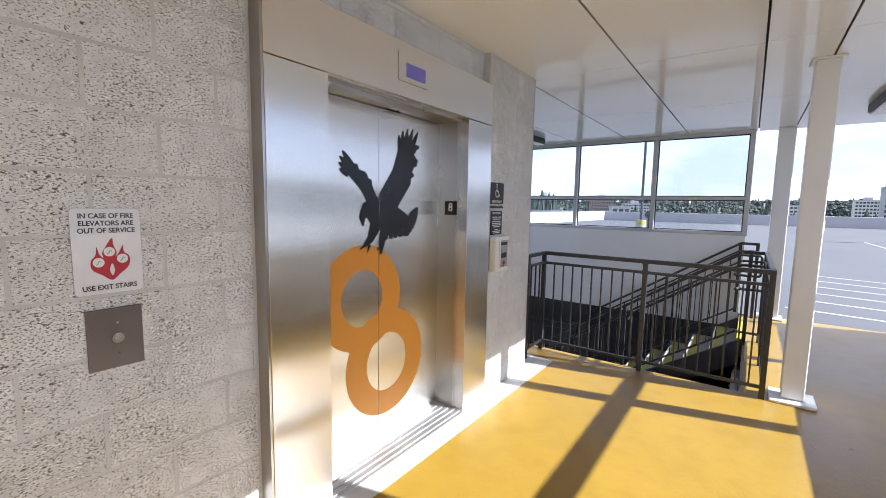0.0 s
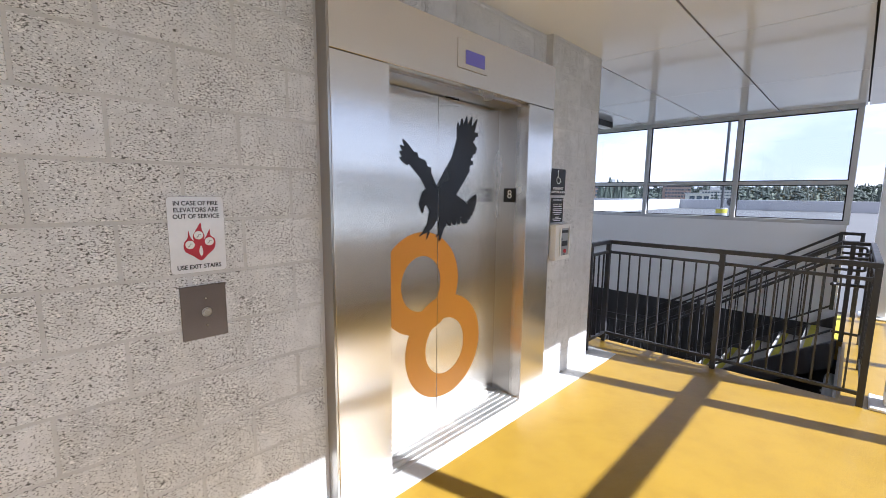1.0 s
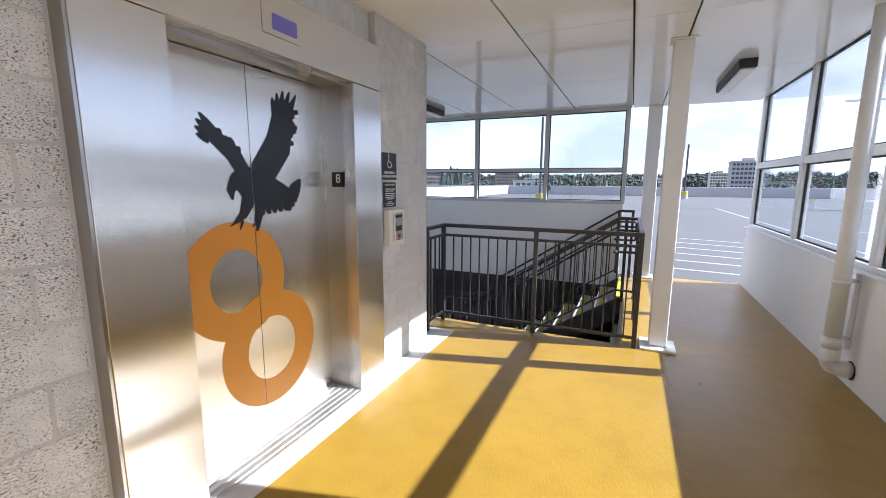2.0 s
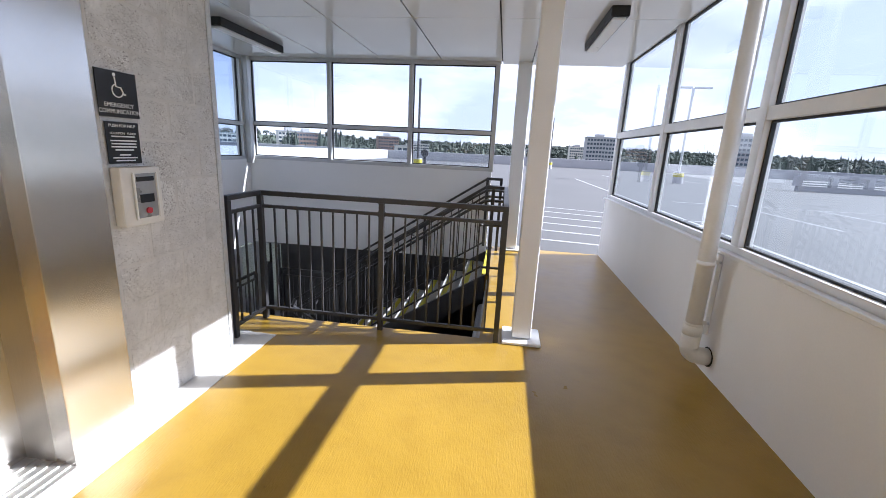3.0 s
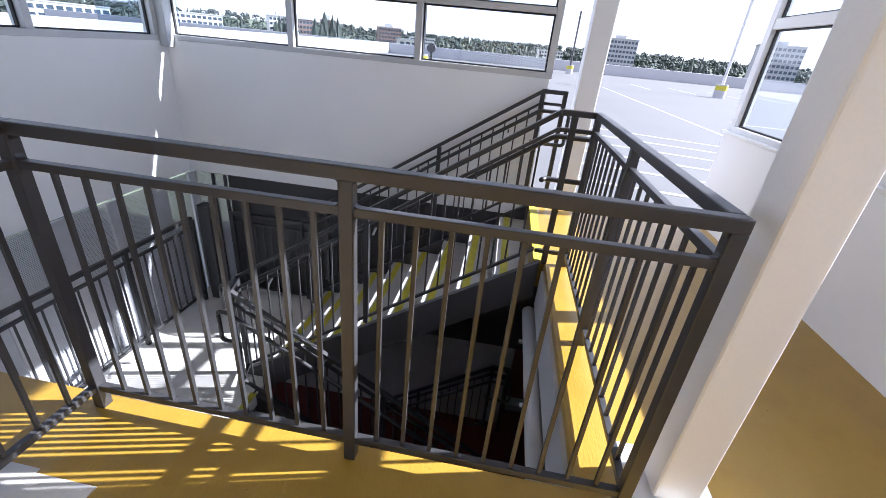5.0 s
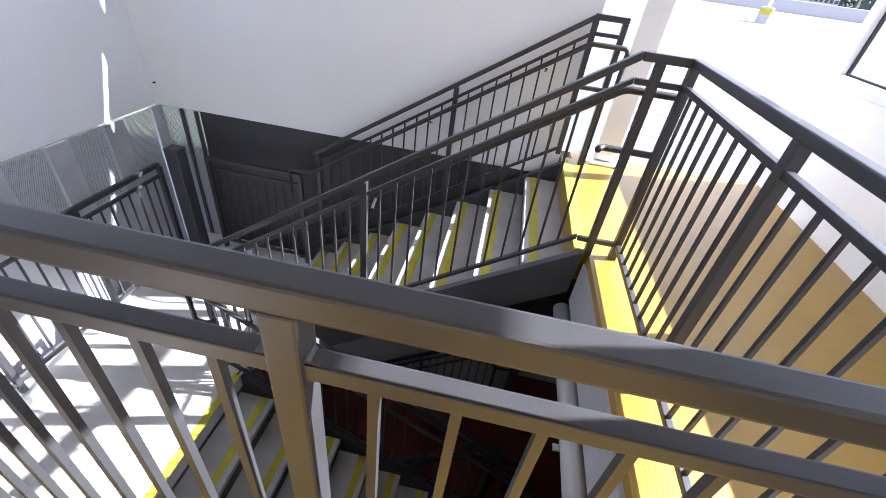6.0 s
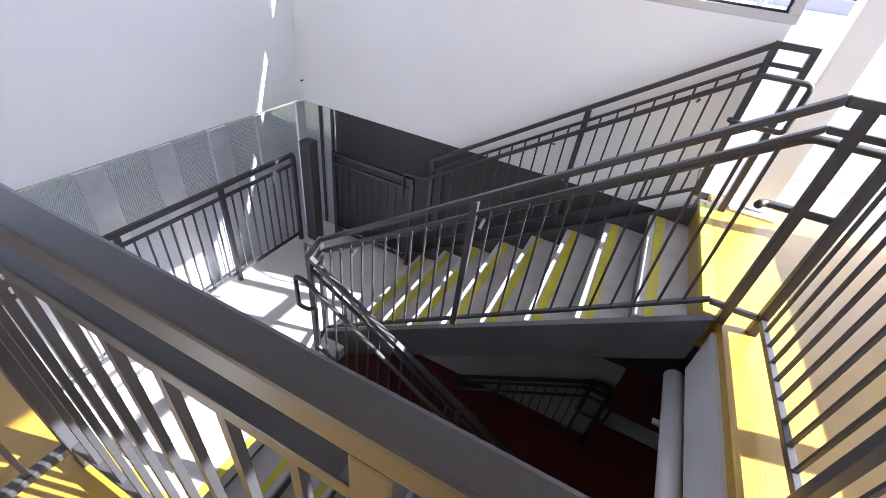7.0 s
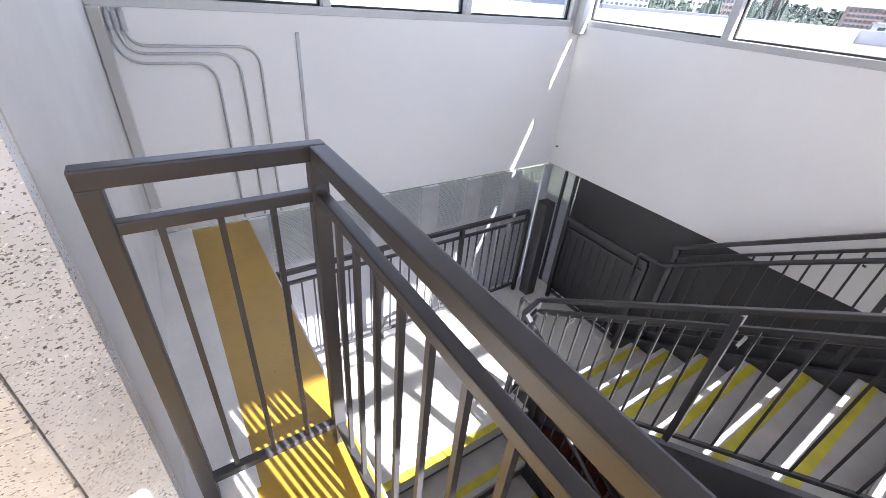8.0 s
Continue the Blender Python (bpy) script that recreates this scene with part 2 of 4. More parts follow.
# Concrete tone lifted in place of light missing on the level below.
M_LOWCONC = surface("lightened_garage_concrete", (0.36, 0.357, 0.352), 0.85, var=0.15, scale=1.2, fine=60, bump=0.2)
M_REDFLOOR = surface("dark_red_deck_coating", (0.13, 0.022, 0.02), 0.45, var=0.15, scale=1.2, fine=60, bump=0.15)
M_GALV = surface("galvanised_steel", (0.55, 0.56, 0.57), 0.4, 0.7, var=0.12, scale=7, fine=90, bump=0.05)
M_SCREENPOST = surface("pale_zinc_upright", (0.52, 0.53, 0.56), 0.4, 0.25, var=0.1, scale=6)
M_BEAM = surface("grey_steel_paint", (0.40, 0.40, 0.405), 0.45, var=0.08, scale=4)
M_PIPE = surface("white_pvc_pipe", (0.79, 0.78, 0.75), 0.35, var=0.05, scale=4, bump=0.03)
M_PERF_Y = perforated("perforated_sheet_y", "Y")
M_PERF_X = perforated("perforated_sheet_x", "X")
M_ORANGE = surface("orange_vinyl", (0.70, 0.29, 0.025), 0.42, var=0.04, scale=3, bump=0.02)
M_BLACKVINYL = surface("black_vinyl", (0.006, 0.006, 0.0065), 0.30, var=0.1, scale=3, bump=0.02)
M_BLACK = surface("black_plastic", (0.007, 0.007, 0.0075), 0.5, var=0.1, scale=9)
M_SIGN = surface("silver_sign_plate", (0.80, 0.80, 0.80), 0.38, 0.15, var=0.05, scale=8)
M_INK = surface("black_print", (0.02, 0.02, 0.022), 0.6, var=0.05)
M_RED = surface("red_print", (0.48, 0.03, 0.05), 0.5, var=0.08, scale=20)
M_PRINTWHITE = surface("white_print", (0.82, 0.82, 0.80), 0.5, var=0.03)
M_BRONZE = surface("bronze_call_plate", (0.16, 0.135, 0.12), 0.42, 0.6, var=0.08, scale=6, fine=200, bump=0.05)
M_CHROME = surface("polished_button", (0.8, 0.79, 0.77), 0.15, 1.0, var=0.04)
M_SCREEN = glow("violet_display", (0.06, 0.05, 0.14), 0.25)
M_BOXWHITE = surface("white_call_box", (0.74, 0.73, 0.70), 0.45, var=0.05, scale=9)
M_BOXGREY = surface("grey_call_panel", (0.36, 0.37, 0.38), 0.3, 0.3, var=0.08, scale=14)
M_LENS = surface("opal_lamp_lens", (0.82, 0.82, 0.80), 0.3, var=0.02)
M_DECK = surface("pale_parking_deck", (0.10, 0.10, 0.102), 0.8, var=0.10, scale=0.35, fine=12, bump=0.1)
M_LINE = surface("white_line_paint", (0.34, 0.34, 0.34), 0.6, var=0.06, scale=3)
M_PARAPET = surface("white_parapet_paint", (0.37, 0.37, 0.385), 0.7, var=0.05, scale=0.5, fine=20)
M_POLE = surface("dark_pole_paint", (0.05, 0.05, 0.055), 0.45, var=0.1)
M_PALEPOLE = surface("pale_pole_paint", (0.55, 0.55, 0.55), 0.45, var=0.08)
M_LAND = surface("far_ground", (0.10, 0.12, 0.08), 0.9, var=0.5, scale=0.012, fine=0.08, bump=0.0)
M_WOOD = surface("far_foliage", (0.045, 0.058, 0.048), 0.9, var=0.45, scale=0.05, fine=0.6, bump=0.0)
M_BRICK = surface("far_brick_wall", (0.25, 0.17, 0.14), 0.85, var=0.12, scale=0.1, fine=2)
M_CREAM = surface("far_cream_wall", (0.55, 0.53, 0.49), 0.85, var=0.08, scale=0.1, fine=2)
M_CONCB = surface("far_concrete_wall", (0.38, 0.38, 0.39), 0.85, var=0.08, scale=0.1, fine=2)
M_FARWIN = surface("far_window_glass", (0.05, 0.07, 0.10), 0.15, var=0.3, scale=0.2, fine=1, bump=0)


# ---- building helpers ----
def boxes(*items, bevel=0.0, segments=1):
    """A bmesh of axis-aligned boxes (x0, y0, z0, x1, y1, z1)."""
    bm = bmesh.new()
    for x0, y0, z0, x1, y1, z1 in items:
        m = Matrix.LocRotScale(((x0 + x1) / 2, (y0 + y1) / 2, (z0 + z1) / 2), None, (abs(x1 - x0), abs(y1 - y0), abs(z1 - z0)))
        bmesh.ops.create_cube(bm, size=1, matrix=m)
    if bevel:
        bmesh.ops.bevel(bm, geom=bm.edges[:], offset=bevel, segments=segments, profile=0.6, affect="EDGES")
    return bm


def beam(p, q, w, h, bm=None, bevel=0.0, upright=True):
    """A bar from p to q, w across and h high."""
    bm = bm or bmesh.new()
    p, q = Vector(p), Vector(q)
    d = (q - p)
    side = Vector((0, 0, 1)).cross(d)
    side = side.normalized() if side.length > 1e-6 else Vector((1, 0, 0))
    d.normalize()
    up = d.cross(side).normalized() if abs(d.z) > 0.999 or not upright else Vector((0, 0, 1))
    vs = []
    for c in (p, q):
        for a, b in ((-1, -1), (1, -1), (1, 1), (-1, 1)):
            vs.append(bm.verts.new(c + side * (a * w / 2) + up * (b * h / 2)))
    for f in ((0, 1, 2, 3), (7, 6, 5, 4), (0, 4, 5, 1), (1, 5, 6, 2), (2, 6, 7, 3), (3, 7, 4, 0)):
        bm.faces.new([vs[i] for i in f])
    bmesh.ops.recalc_face_normals(bm, faces=bm.faces[:])
    if bevel:
        bmesh.ops.bevel(bm, geom=bm.edges[:], offset=bevel, segments=2, profile=0.6, affect="EDGES")
    return bm


def tube(points, radius, sides=10, bm=None):
    """A round bar through points."""
    bm = bm or bmesh.new()
    pts = [Vector(p) for p in points]
    rings = []
    for i, p in enumerate(pts):
        a = pts[max(i - 1, 0)]
        b = pts[min(i + 1, len(pts) - 1)]
        d = (b - a).normalized()
        s = d.cross(Vector((0, 0, 1)))
        s = s.normalized() if s.length > 0.05 else d.cross(Vector((0, 1, 0))).normalized()
        u = s.cross(d)
        rings.append([bm.verts.new(p + radius * (math.cos(t) * s + math.sin(t) * u)) for t in (2 * math.pi * k / sides for k in range(sides))])
    for r0, r1 in zip(rings, rings[1:]):
        for k in range(sides):
            bm.faces.new((r0[k], r0[(k + 1) % sides], r1[(k + 1) % sides], r1[k]))
    bm.faces.new(rings[0][::-1])
    bm.faces.new(rings[-1])
    bmesh.ops.recalc_face_normals(bm, faces=bm.faces[:])
    return bm


def bend(points, radius, steps=5):
    """Points of a line with its corners rounded."""
    pts = [Vector(p) for p in points]
    out = [pts[0]]
    for a, b, c in zip(pts, pts[1:], pts[2:]):
        r = min(radius, (a - b).length / 2.01, (c - b).length / 2.01)
        s, e = b + (a - b).normalized() * r, b + (c - b).normalized() * r
        for k in range(steps + 1):
            t = k / steps
            out.append(s * (1 - t) ** 2 + b * 2 * t * (1 - t) + e * t * t)
    return out + [pts[-1]]


def mesh_of(bm, name, material, smooth=False):
    me = bpy.data.meshes.new(name)
    bm.to_mesh(me)
    bm.free()
    me.materials.append(material)
    if smooth:
        me.shade_smooth()
    return me


def thing(name, bm, material, label="", category="", group="", kind="", smooth=False):
    return tagged(new(name, mesh_of(bm, name, material, smooth)), label, category, group, kind)


def empty(name, at, label="", category="", group="", kind=""):
    ob = new(name)
    ob.location = at
    ob.empty_display_size = 0.1
    bpy.context.view_layer.update()
    return tagged(ob, label, category, group, kind)


def part(name, bm, material, parent, label="", smooth=False):
    """One mesh, given in world metres, under a thing or a part."""
    ob = new(name, mesh_of(bm, name, material, smooth))
    ob.parent = parent
    ob.matrix_parent_inverse = Matrix.Translation(parent_place(parent)).inverted()
    return tagged(ob, label)


def parent_place(ob):
    at = Vector((0, 0, 0))
    while ob:
        at += ob.location
        if ob.parent:
            at += ob.matrix_parent_inverse.translation
        ob = ob.parent
    return at


def piece(name, mesh, at, parent):
    """A piece on shared mesh data."""
    ob = new(name, mesh)
    ob.parent = parent
    ob.location = Vector(at) - parent_place(parent)
    return ob


def plate(outline, axis_at, thick, plane="x"):
    """A flat sheet from an outline of (a, z): on the plane x = axis_at (a is y) or y = axis_at (a is x)."""
    bm = bmesh.new()
    vs = [bm.verts.new((axis_at, a, z) if plane == "x" else (a, axis_at, z)) for a, z in outline]
    f = bm.faces.new(vs)
    r = bmesh.ops.extrude_face_region(bm, geom=[f])
    moved = [v for v in r["geom"] if isinstance(v, bmesh.types.BMVert)]
    bmesh.ops.translate(bm, verts=moved, vec=(thick, 0, 0) if plane == "x" else (0, thick, 0))
    bmesh.ops.recalc_face_normals(bm, faces=bm.faces[:])
    return bm


def lettering(text, size, at, turn, parent, material, name="lettering", width=1.0, bold=0.0):
    """Raised letters in the built-in font, centred at a place."""
    cu = bpy.data.curves.new(name, "FONT")
    cu.body, cu.size, cu.align_x, cu.align_y = text, size, "CENTER", "CENTER"
    cu.extrude, cu.offset = 0.0006, bold
    tmp = bpy.data.objects.new(name, cu)
    scene.collection.objects.link(tmp)
    bpy.context.view_layer.update()
    me = bpy.data.meshes.new_from_object(tmp.evaluated_get(bpy.context.evaluated_depsgraph_get()))
    bpy.data.objects.remove(tmp)
    me.materials.clear()
    me.materials.append(material)
    me.transform(Matrix.Translation(at) @ turn @ Matrix.Diagonal((width, 1, 1, 1)))
    ob = new(name, me)
    ob.parent = parent
    ob.matrix_parent_inverse = Matrix.Translation(parent_place(parent)).inverted()
    return ob


ON_X = Matrix(((0, 0, 1, 0), (1, 0, 0, 0), (0, 1, 0, 0), (0, 0, 0, 1)))        # faces +x, reads along +y
ON_MINUS_Y = Matrix(((1, 0, 0, 0), (0, 0, -1, 0), (0, 1, 0, 0), (0, 0, 0, 1)))  # faces -y, reads along +x


# ---- plan ----
CEIL = 2.68
NORTH, WEST, EAST = 7.14, -2.25, 3.30       # inner wall faces
SHAFT_END = 3.42
WALLX = -0.06                           # masonry face before the lift
WALLX2, TURN = -0.005, 3.29             # masonry face past the lift and where its corner is cut
J_OUT0, J_IN0, J_IN1, J_OUT1 = 0.65, 0.97, 2.173, 2.492   # lift surround along y
DOOR_H, HEAD_TOP, DOOR_X = 2.13, 2.44, -0.235
SLAB_S, SLAB_E = 3.935, 1.70               # edges of the stairwell
RISE, RUN, TOP_X = 0.181, 0.277, 1.637
LAND_Z = -9 * RISE
LEVEL7 = -18 * RISE

# ---- floor ----
floor = thing("floor", boxes((-1.84, SHAFT_END - 0.3, -0.22, 0.0, SLAB_S, 0.0), (0.0, -4.0, -0.22, EAST + 0.15, SLAB_S, 0.0),
                             (SLAB_E, SLAB_S, -0.22, EAST + 0.15, 7.30, 0.0)),
              M_YELLOW, "yellow coated concrete lift lobby floor", "floor", kind="structure")
border = thing("floor_border", boxes((WALLX, 0.60, 0.0, 0.16, 3.60, 0.004), (-1.84, SHAFT_END, 0.0, WALLX, 3.615, 0.004)), M_BORDER,
               "pale bare concrete strip along the masonry wall", "floor strip", kind="structure")
edge_trim = thing("slab_edge_trim", boxes((SLAB_E - 0.02, SLAB_S, -0.34, SLAB_E, 5.66, -0.05), (-1.84, SLAB_S, -0.34, SLAB_E, SLAB_S + 0.012, -0.02)),
                  M_BEAM, "grey steel angle along the stairwell edge", "trim", kind="structure")

# ---- masonry wall with the lift ----
wall_shaft = thing("wall_shaft", boxes((-0.30, -4.0, 0.0, WALLX - 0.0025, J_OUT0, CEIL), (-0.30, J_OUT1, 0.0, WALLX2 - 0.0015, TURN - 0.012, CEIL),
                                       (-0.30, J_OUT0, HEAD_TOP, WALLX - 0.0025, J_OUT1, CEIL)),
                   M_MORTAR, "warm grey ground-face concrete block wall", "wall", kind="structure")

wall_shaft_north = thing("wall_shaft_north", boxes((-2.45, SHAFT_END - 0.22, -3.3, -0.30, SHAFT_END, CEIL), (-0.30, SHAFT_END - 0.025, 0.0, -0.118, SHAFT_END, CEIL)), M_SMOOTH,
                         "smooth grey concrete end of the lift shaft", "wall", kind="structure")

corner = bmesh.new()
ring = [(WALLX2, TURN), (-0.068, SHAFT_END - 0.003), (-0.1175, SHAFT_END - 0.003), (-0.1175, TURN)]
low = [corner.verts.new((x, y, 0.0)) for x, y in ring]
high = [corner.verts.new((x, y, CEIL - 0.005)) for x, y in ring]
for k in range(4):
    corner.faces.new((low[k], low[(k + 1) % 4], high[(k + 1) % 4], high[k]))
corner.faces.new(low[::-1])
corner.faces.new(high)
bmesh.ops.recalc_face_normals(corner, faces=corner.faces[:])
thing("wall_corner", corner, M_BLOCK_FINE, "cut corner of the concrete block wall", "wall", kind="structure")

# ---- white walls with windows ----
wall_north = thing("wall_north", boxes((WEST - 0.2, NORTH, -0.19, 1.60, NORTH + 0.15, 1.165)), M_WHITE,
                   "smooth white painted half wall below the windows", "wall", kind="structure")
wall_west = thing("wall_west", boxes((WEST - 0.15, SHAFT_END - 0.004, -0.20, WEST, NORTH, 1.15)), M_WHITE,
                  "white painted stairwell wall below the windows", "wall", kind="structure")
wall_east = thing("wall_east", boxes((EAST, -4.0, 0.0, EAST + 0.15, 7.29, 0.872)), M_WARMWHITE,
                  "smooth warm white half wall below the windows", "wall", kind="structure")
wall_south = thing("wall_south", boxes((-0.3, -4.15, 0.0, EAST + 0.15, -4.0, CEIL)), M_WARMWHITE, "plain white end wall", "wall", kind="structure")


def window_wall(name, plane, at, depth, lo, hi, z0, z1, transom, mullions, width, material, label, thick):
    """Framed glazing on a wall: frame bars, gaskets and one pane a bay."""
    root = empty(name, (at, lo, z0) if plane == "x" else (lo, at, z0), label, "window", kind="structure")

    def bar(a0, b0, a1, b1, d0=0.0, d1=depth):
        return (at + d0, a0, b0, at + d1, a1, b1) if plane == "x" else (a0, at + d0, b0, a1, at + d1, b1)

    part("sill_bar", boxes(bar(lo, z0, hi, z0 + 0.05), bevel=0.003), material, root)
    part("head_bar", boxes(bar(lo, z1 - 0.05, hi, z1), bevel=0.003), material, root)
    for m in mullions:
        part("mullion", boxes(bar(m - width / 2, z0 + 0.05, m + width / 2, z1 - 0.05), bevel=0.003), material, root)
    for a, b in zip(mullions, mullions[1:]):
        a, b = a + width / 2, b - width / 2
        part("transom", boxes(bar(a, transom - thick / 2, b, transom + thick / 2, 0.004, depth - 0.004), bevel=0.003), material, root)
        for c, d in ((z0 + 0.05, transom - thick / 2), (transom + thick / 2, z1 - 0.05)):
            g0, g1 = (depth * 0.42, depth * 0.42 + 0.024 * (1 if depth > 0 else -1))
            e = 0.014
            part("gasket", boxes(bar(a, c, a + e, d, g0, g1), bar(b - e, c, b, d, g0, g1), bar(a + e, c, b - e, c + e, g0, g1), bar(a + e, d - e, b - e, d, g0, g1)), M_GASKET, root)
            gm = (g0 + g1) / 2
            pane = part("pane", boxes(bar(a + e, c + e, b - e, d - e, gm - 0.003, gm + 0.003)), M_GLASS, root)
            pane.visible_shadow = False
    return root


window_wall("window_1", "y", NORTH, 0.12, WEST - 0.02, 1.62, 1.165, CEIL, 1.71, [-2.21, -0.912, 0.35, 1.59], 0.06, M_GREYALU,
            "pale grey framed glazing over the stairwell", 0.05)
window_wall("window_2", "x", WEST, -0.12, SHAFT_END, NORTH - 0.002, 1.15, CEIL, 1.69, [3.32, 4.69, 5.83, 7.03], 0.06, M_GREYALU,
            "pale grey framed glazing above the conduits", 0.05)
window_wall("window_3", "x", EAST + 0.022, 0.09, -4.0, 7.29, 0.875, CEIL + 0.085, 1.755, [-3.30, -1.54, 0.22, 1.98, 3.77, 5.46, 7.24], 0.09, M_ALU,
            "white framed glazing facing the parking deck", 0.08)
sill_shelf = thing("window_sill", boxes((EAST - 0.03, -4.0, 0.858, EAST - 0.001, 7.29, 0.882), (EAST - 0.001, -4.0, 0.8725, EAST + 0.0215, 7.29, 0.882), bevel=0.003), M_ALU, "white projecting window sill", "sill", kind="structure")
corner_post = thing("corner_post", boxes((WEST - 0.1, NORTH - 0.09, 1.10, WEST + 0.09, NORTH - 0.003, CEIL), bevel=0.012, segments=2), M_GREYALU,
                    "pale grey rounded corner post between windows", "post", kind="structure")

# ---- ceiling: glossy panels with open joints ----
cb = bmesh.new()
xs, ys = [-2.45, -0.95, -0.10, 0.79, 1.645, 2.05, 3.30], [-4.15, 0.9, 3.36, 5.2, 7.32]
for x0, x1 in zip(xs, xs[1:]):
    for y0, y1 in zip(ys, ys[1:]):
        m = Matrix.LocRotScale(((x0 + x1) / 2, (y0 + y1) / 2, CEIL + 0.02), None, (x1 - x0 - 0.014, y1 - y0 - 0.006, 0.04))
        bmesh.ops.create_cube(cb, size=1, matrix=m)
ceiling = thing("ceiling", cb, M_CEIL, "glossy white metal panel ceiling with dark joints", "ceiling", kind="structure")
# Upper slab is added out of view; its overhang trims the west wall's sun.
roof = thing("roof_slab", boxes((-2.75, -4.4, 2.985, 3.42, 7.78, 3.2), (-2.6, -4.4, CEIL + 0.045, 3.27, 7.36, CEIL + 0.30), (3.27, -4.4, CEIL + 0.09, 3.43, 7.36, CEIL + 0.30)), M_SEAM, "dark roof deck with an added overhang that trims the sun", "roof", kind="structure")

# ---- level below ----
lower = thing("lower_floor", boxes((-2.26, -2.0, LEVEL7 - 0.25, 9.0, 12.0, LEVEL7)), M_REDFLOOR, "dark red coated garage floor of the level below", "floor", kind="structure")
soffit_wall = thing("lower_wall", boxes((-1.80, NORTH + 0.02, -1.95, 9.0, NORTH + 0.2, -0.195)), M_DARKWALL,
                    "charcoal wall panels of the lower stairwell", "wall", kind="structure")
# Pale below the charcoal: light reaching this wall is put in its colour.
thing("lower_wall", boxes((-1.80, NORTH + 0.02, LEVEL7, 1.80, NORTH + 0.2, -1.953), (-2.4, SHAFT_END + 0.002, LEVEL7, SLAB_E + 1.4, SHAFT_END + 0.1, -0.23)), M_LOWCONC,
      "grey concrete wall round the level below, lightened for missing light", "wall", kind="structure")
# Added sheet; its dark colour stands for the open garage's shade.
thing("lower_wall", boxes((1.80, 9.5, LEVEL7, 9.0, 9.7, -0.27)), M_DARKWALL, "dark sheet in place of the garage level's open shade", "wall", kind="structure")
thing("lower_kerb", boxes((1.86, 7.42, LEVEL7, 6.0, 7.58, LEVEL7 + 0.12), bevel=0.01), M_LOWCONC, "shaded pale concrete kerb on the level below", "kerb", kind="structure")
lower_east = thing("lower_wall", boxes((SLAB_E + 1.4, 3.0, LEVEL7, SLAB_E + 1.6, NORTH, -0.23)), M_LOWCONC, "grey concrete wall of the level below, lightened for missing light", "wall", kind="structure")
# Ledge is added so that grey shows through the screen's holes.
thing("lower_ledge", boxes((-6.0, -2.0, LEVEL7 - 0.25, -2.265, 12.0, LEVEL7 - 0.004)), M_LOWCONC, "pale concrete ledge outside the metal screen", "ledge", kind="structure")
deck = thing("parking_deck", boxes((-60, 7.31, -0.26, 75, 60, -0.012), (3.46, -40, -0.26, 75, 7.31, -0.012)), M_DECK,
             "pale sunlit concrete roof parking deck", "parking deck", kind="structure")


tinted = thing("exterior_screen", boxes((-3.40, 7.55, 0.6, -3.38, 8.80, 4.2)), M_TINT, "blue tinted glass screen outside the west windows", "glass screen", kind="structure")
tinted.visible_shadow = False

# ---- lift ----
lift = empty("elevator", (0, 1.57, 0), "brushed stainless steel elevator entrance with closed doors", "elevator")
part("header_panel", boxes((WALLX - 0.02, J_OUT0, DOOR_H + 0.012, 0.022, J_OUT1, HEAD_TOP), bevel=0.002), M_STEEL, lift)
for y0, y1 in ((J_OUT0, J_IN0), (J_IN1, J_OUT1)):
    part("jamb_panel", boxes((WALLX - 0.02, y0, 0.004, 0.022, y1, DOOR_H + 0.008), bevel=0.002), M_STEEL, lift)
# Returns are the same steel; their recess shade comes from the darker tone.
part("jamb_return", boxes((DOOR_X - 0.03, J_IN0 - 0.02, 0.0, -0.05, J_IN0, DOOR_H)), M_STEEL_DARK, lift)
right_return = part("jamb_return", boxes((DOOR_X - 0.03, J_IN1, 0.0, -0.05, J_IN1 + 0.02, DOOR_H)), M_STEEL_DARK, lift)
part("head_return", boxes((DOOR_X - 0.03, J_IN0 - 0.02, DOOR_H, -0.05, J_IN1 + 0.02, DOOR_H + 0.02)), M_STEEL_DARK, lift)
SEAM_Y = 1.553
left_door = part("door_leaf", boxes((DOOR_X - 0.04, J_IN0 - 0.06, 0.008, DOOR_X, SEAM_Y - 0.002, DOOR_H - 0.004), bevel=0.001), M_STEEL, lift)
right_door = part("door_leaf", boxes((DOOR_X - 0.04, SEAM_Y + 0.002, 0.008, DOOR_X, J_IN1 + 0.06, DOOR_H - 0.004), bevel=0.001), M_STEEL, lift)
part("shaft_lining", boxes((-0.32, J_OUT0, 0, -0.29, J_OUT1, HEAD_TOP)), M_GASKET, lift)
sill = part("sill_plate", boxes((-0.29, J_IN0, 0.0, 0.03, J_IN1, 0.006)), M_SILL, lift)
for k in range(5):
    x = -0.20 + 0.045 * k
    part("sill_rib", boxes((x, J_IN0, 0.006, x + 0.02, J_IN1, 0.011)), M_SILL, sill)
# Jamb's side face as a strip, its shade put into the steel's tone.
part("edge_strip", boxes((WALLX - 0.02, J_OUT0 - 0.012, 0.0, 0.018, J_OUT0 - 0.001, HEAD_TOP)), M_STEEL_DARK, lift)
disp = part("display_plate", boxes((0.022, 1.447, 2.225, 0.027, 1.70, 2.385), bevel=0.002), M_STEEL, lift)
part("display_screen", boxes((0.027, 1.51, 2.255, 0.030, 1.675, 2.33)), M_SCREEN, disp, "dark violet floor display")
num = part("floor_number_plate", boxes((-0.175, J_IN1 - 0.004, 1.468, -0.068, J_IN1, 1.568), bevel=0.001), M_BLACK, right_return, "black floor number plate")
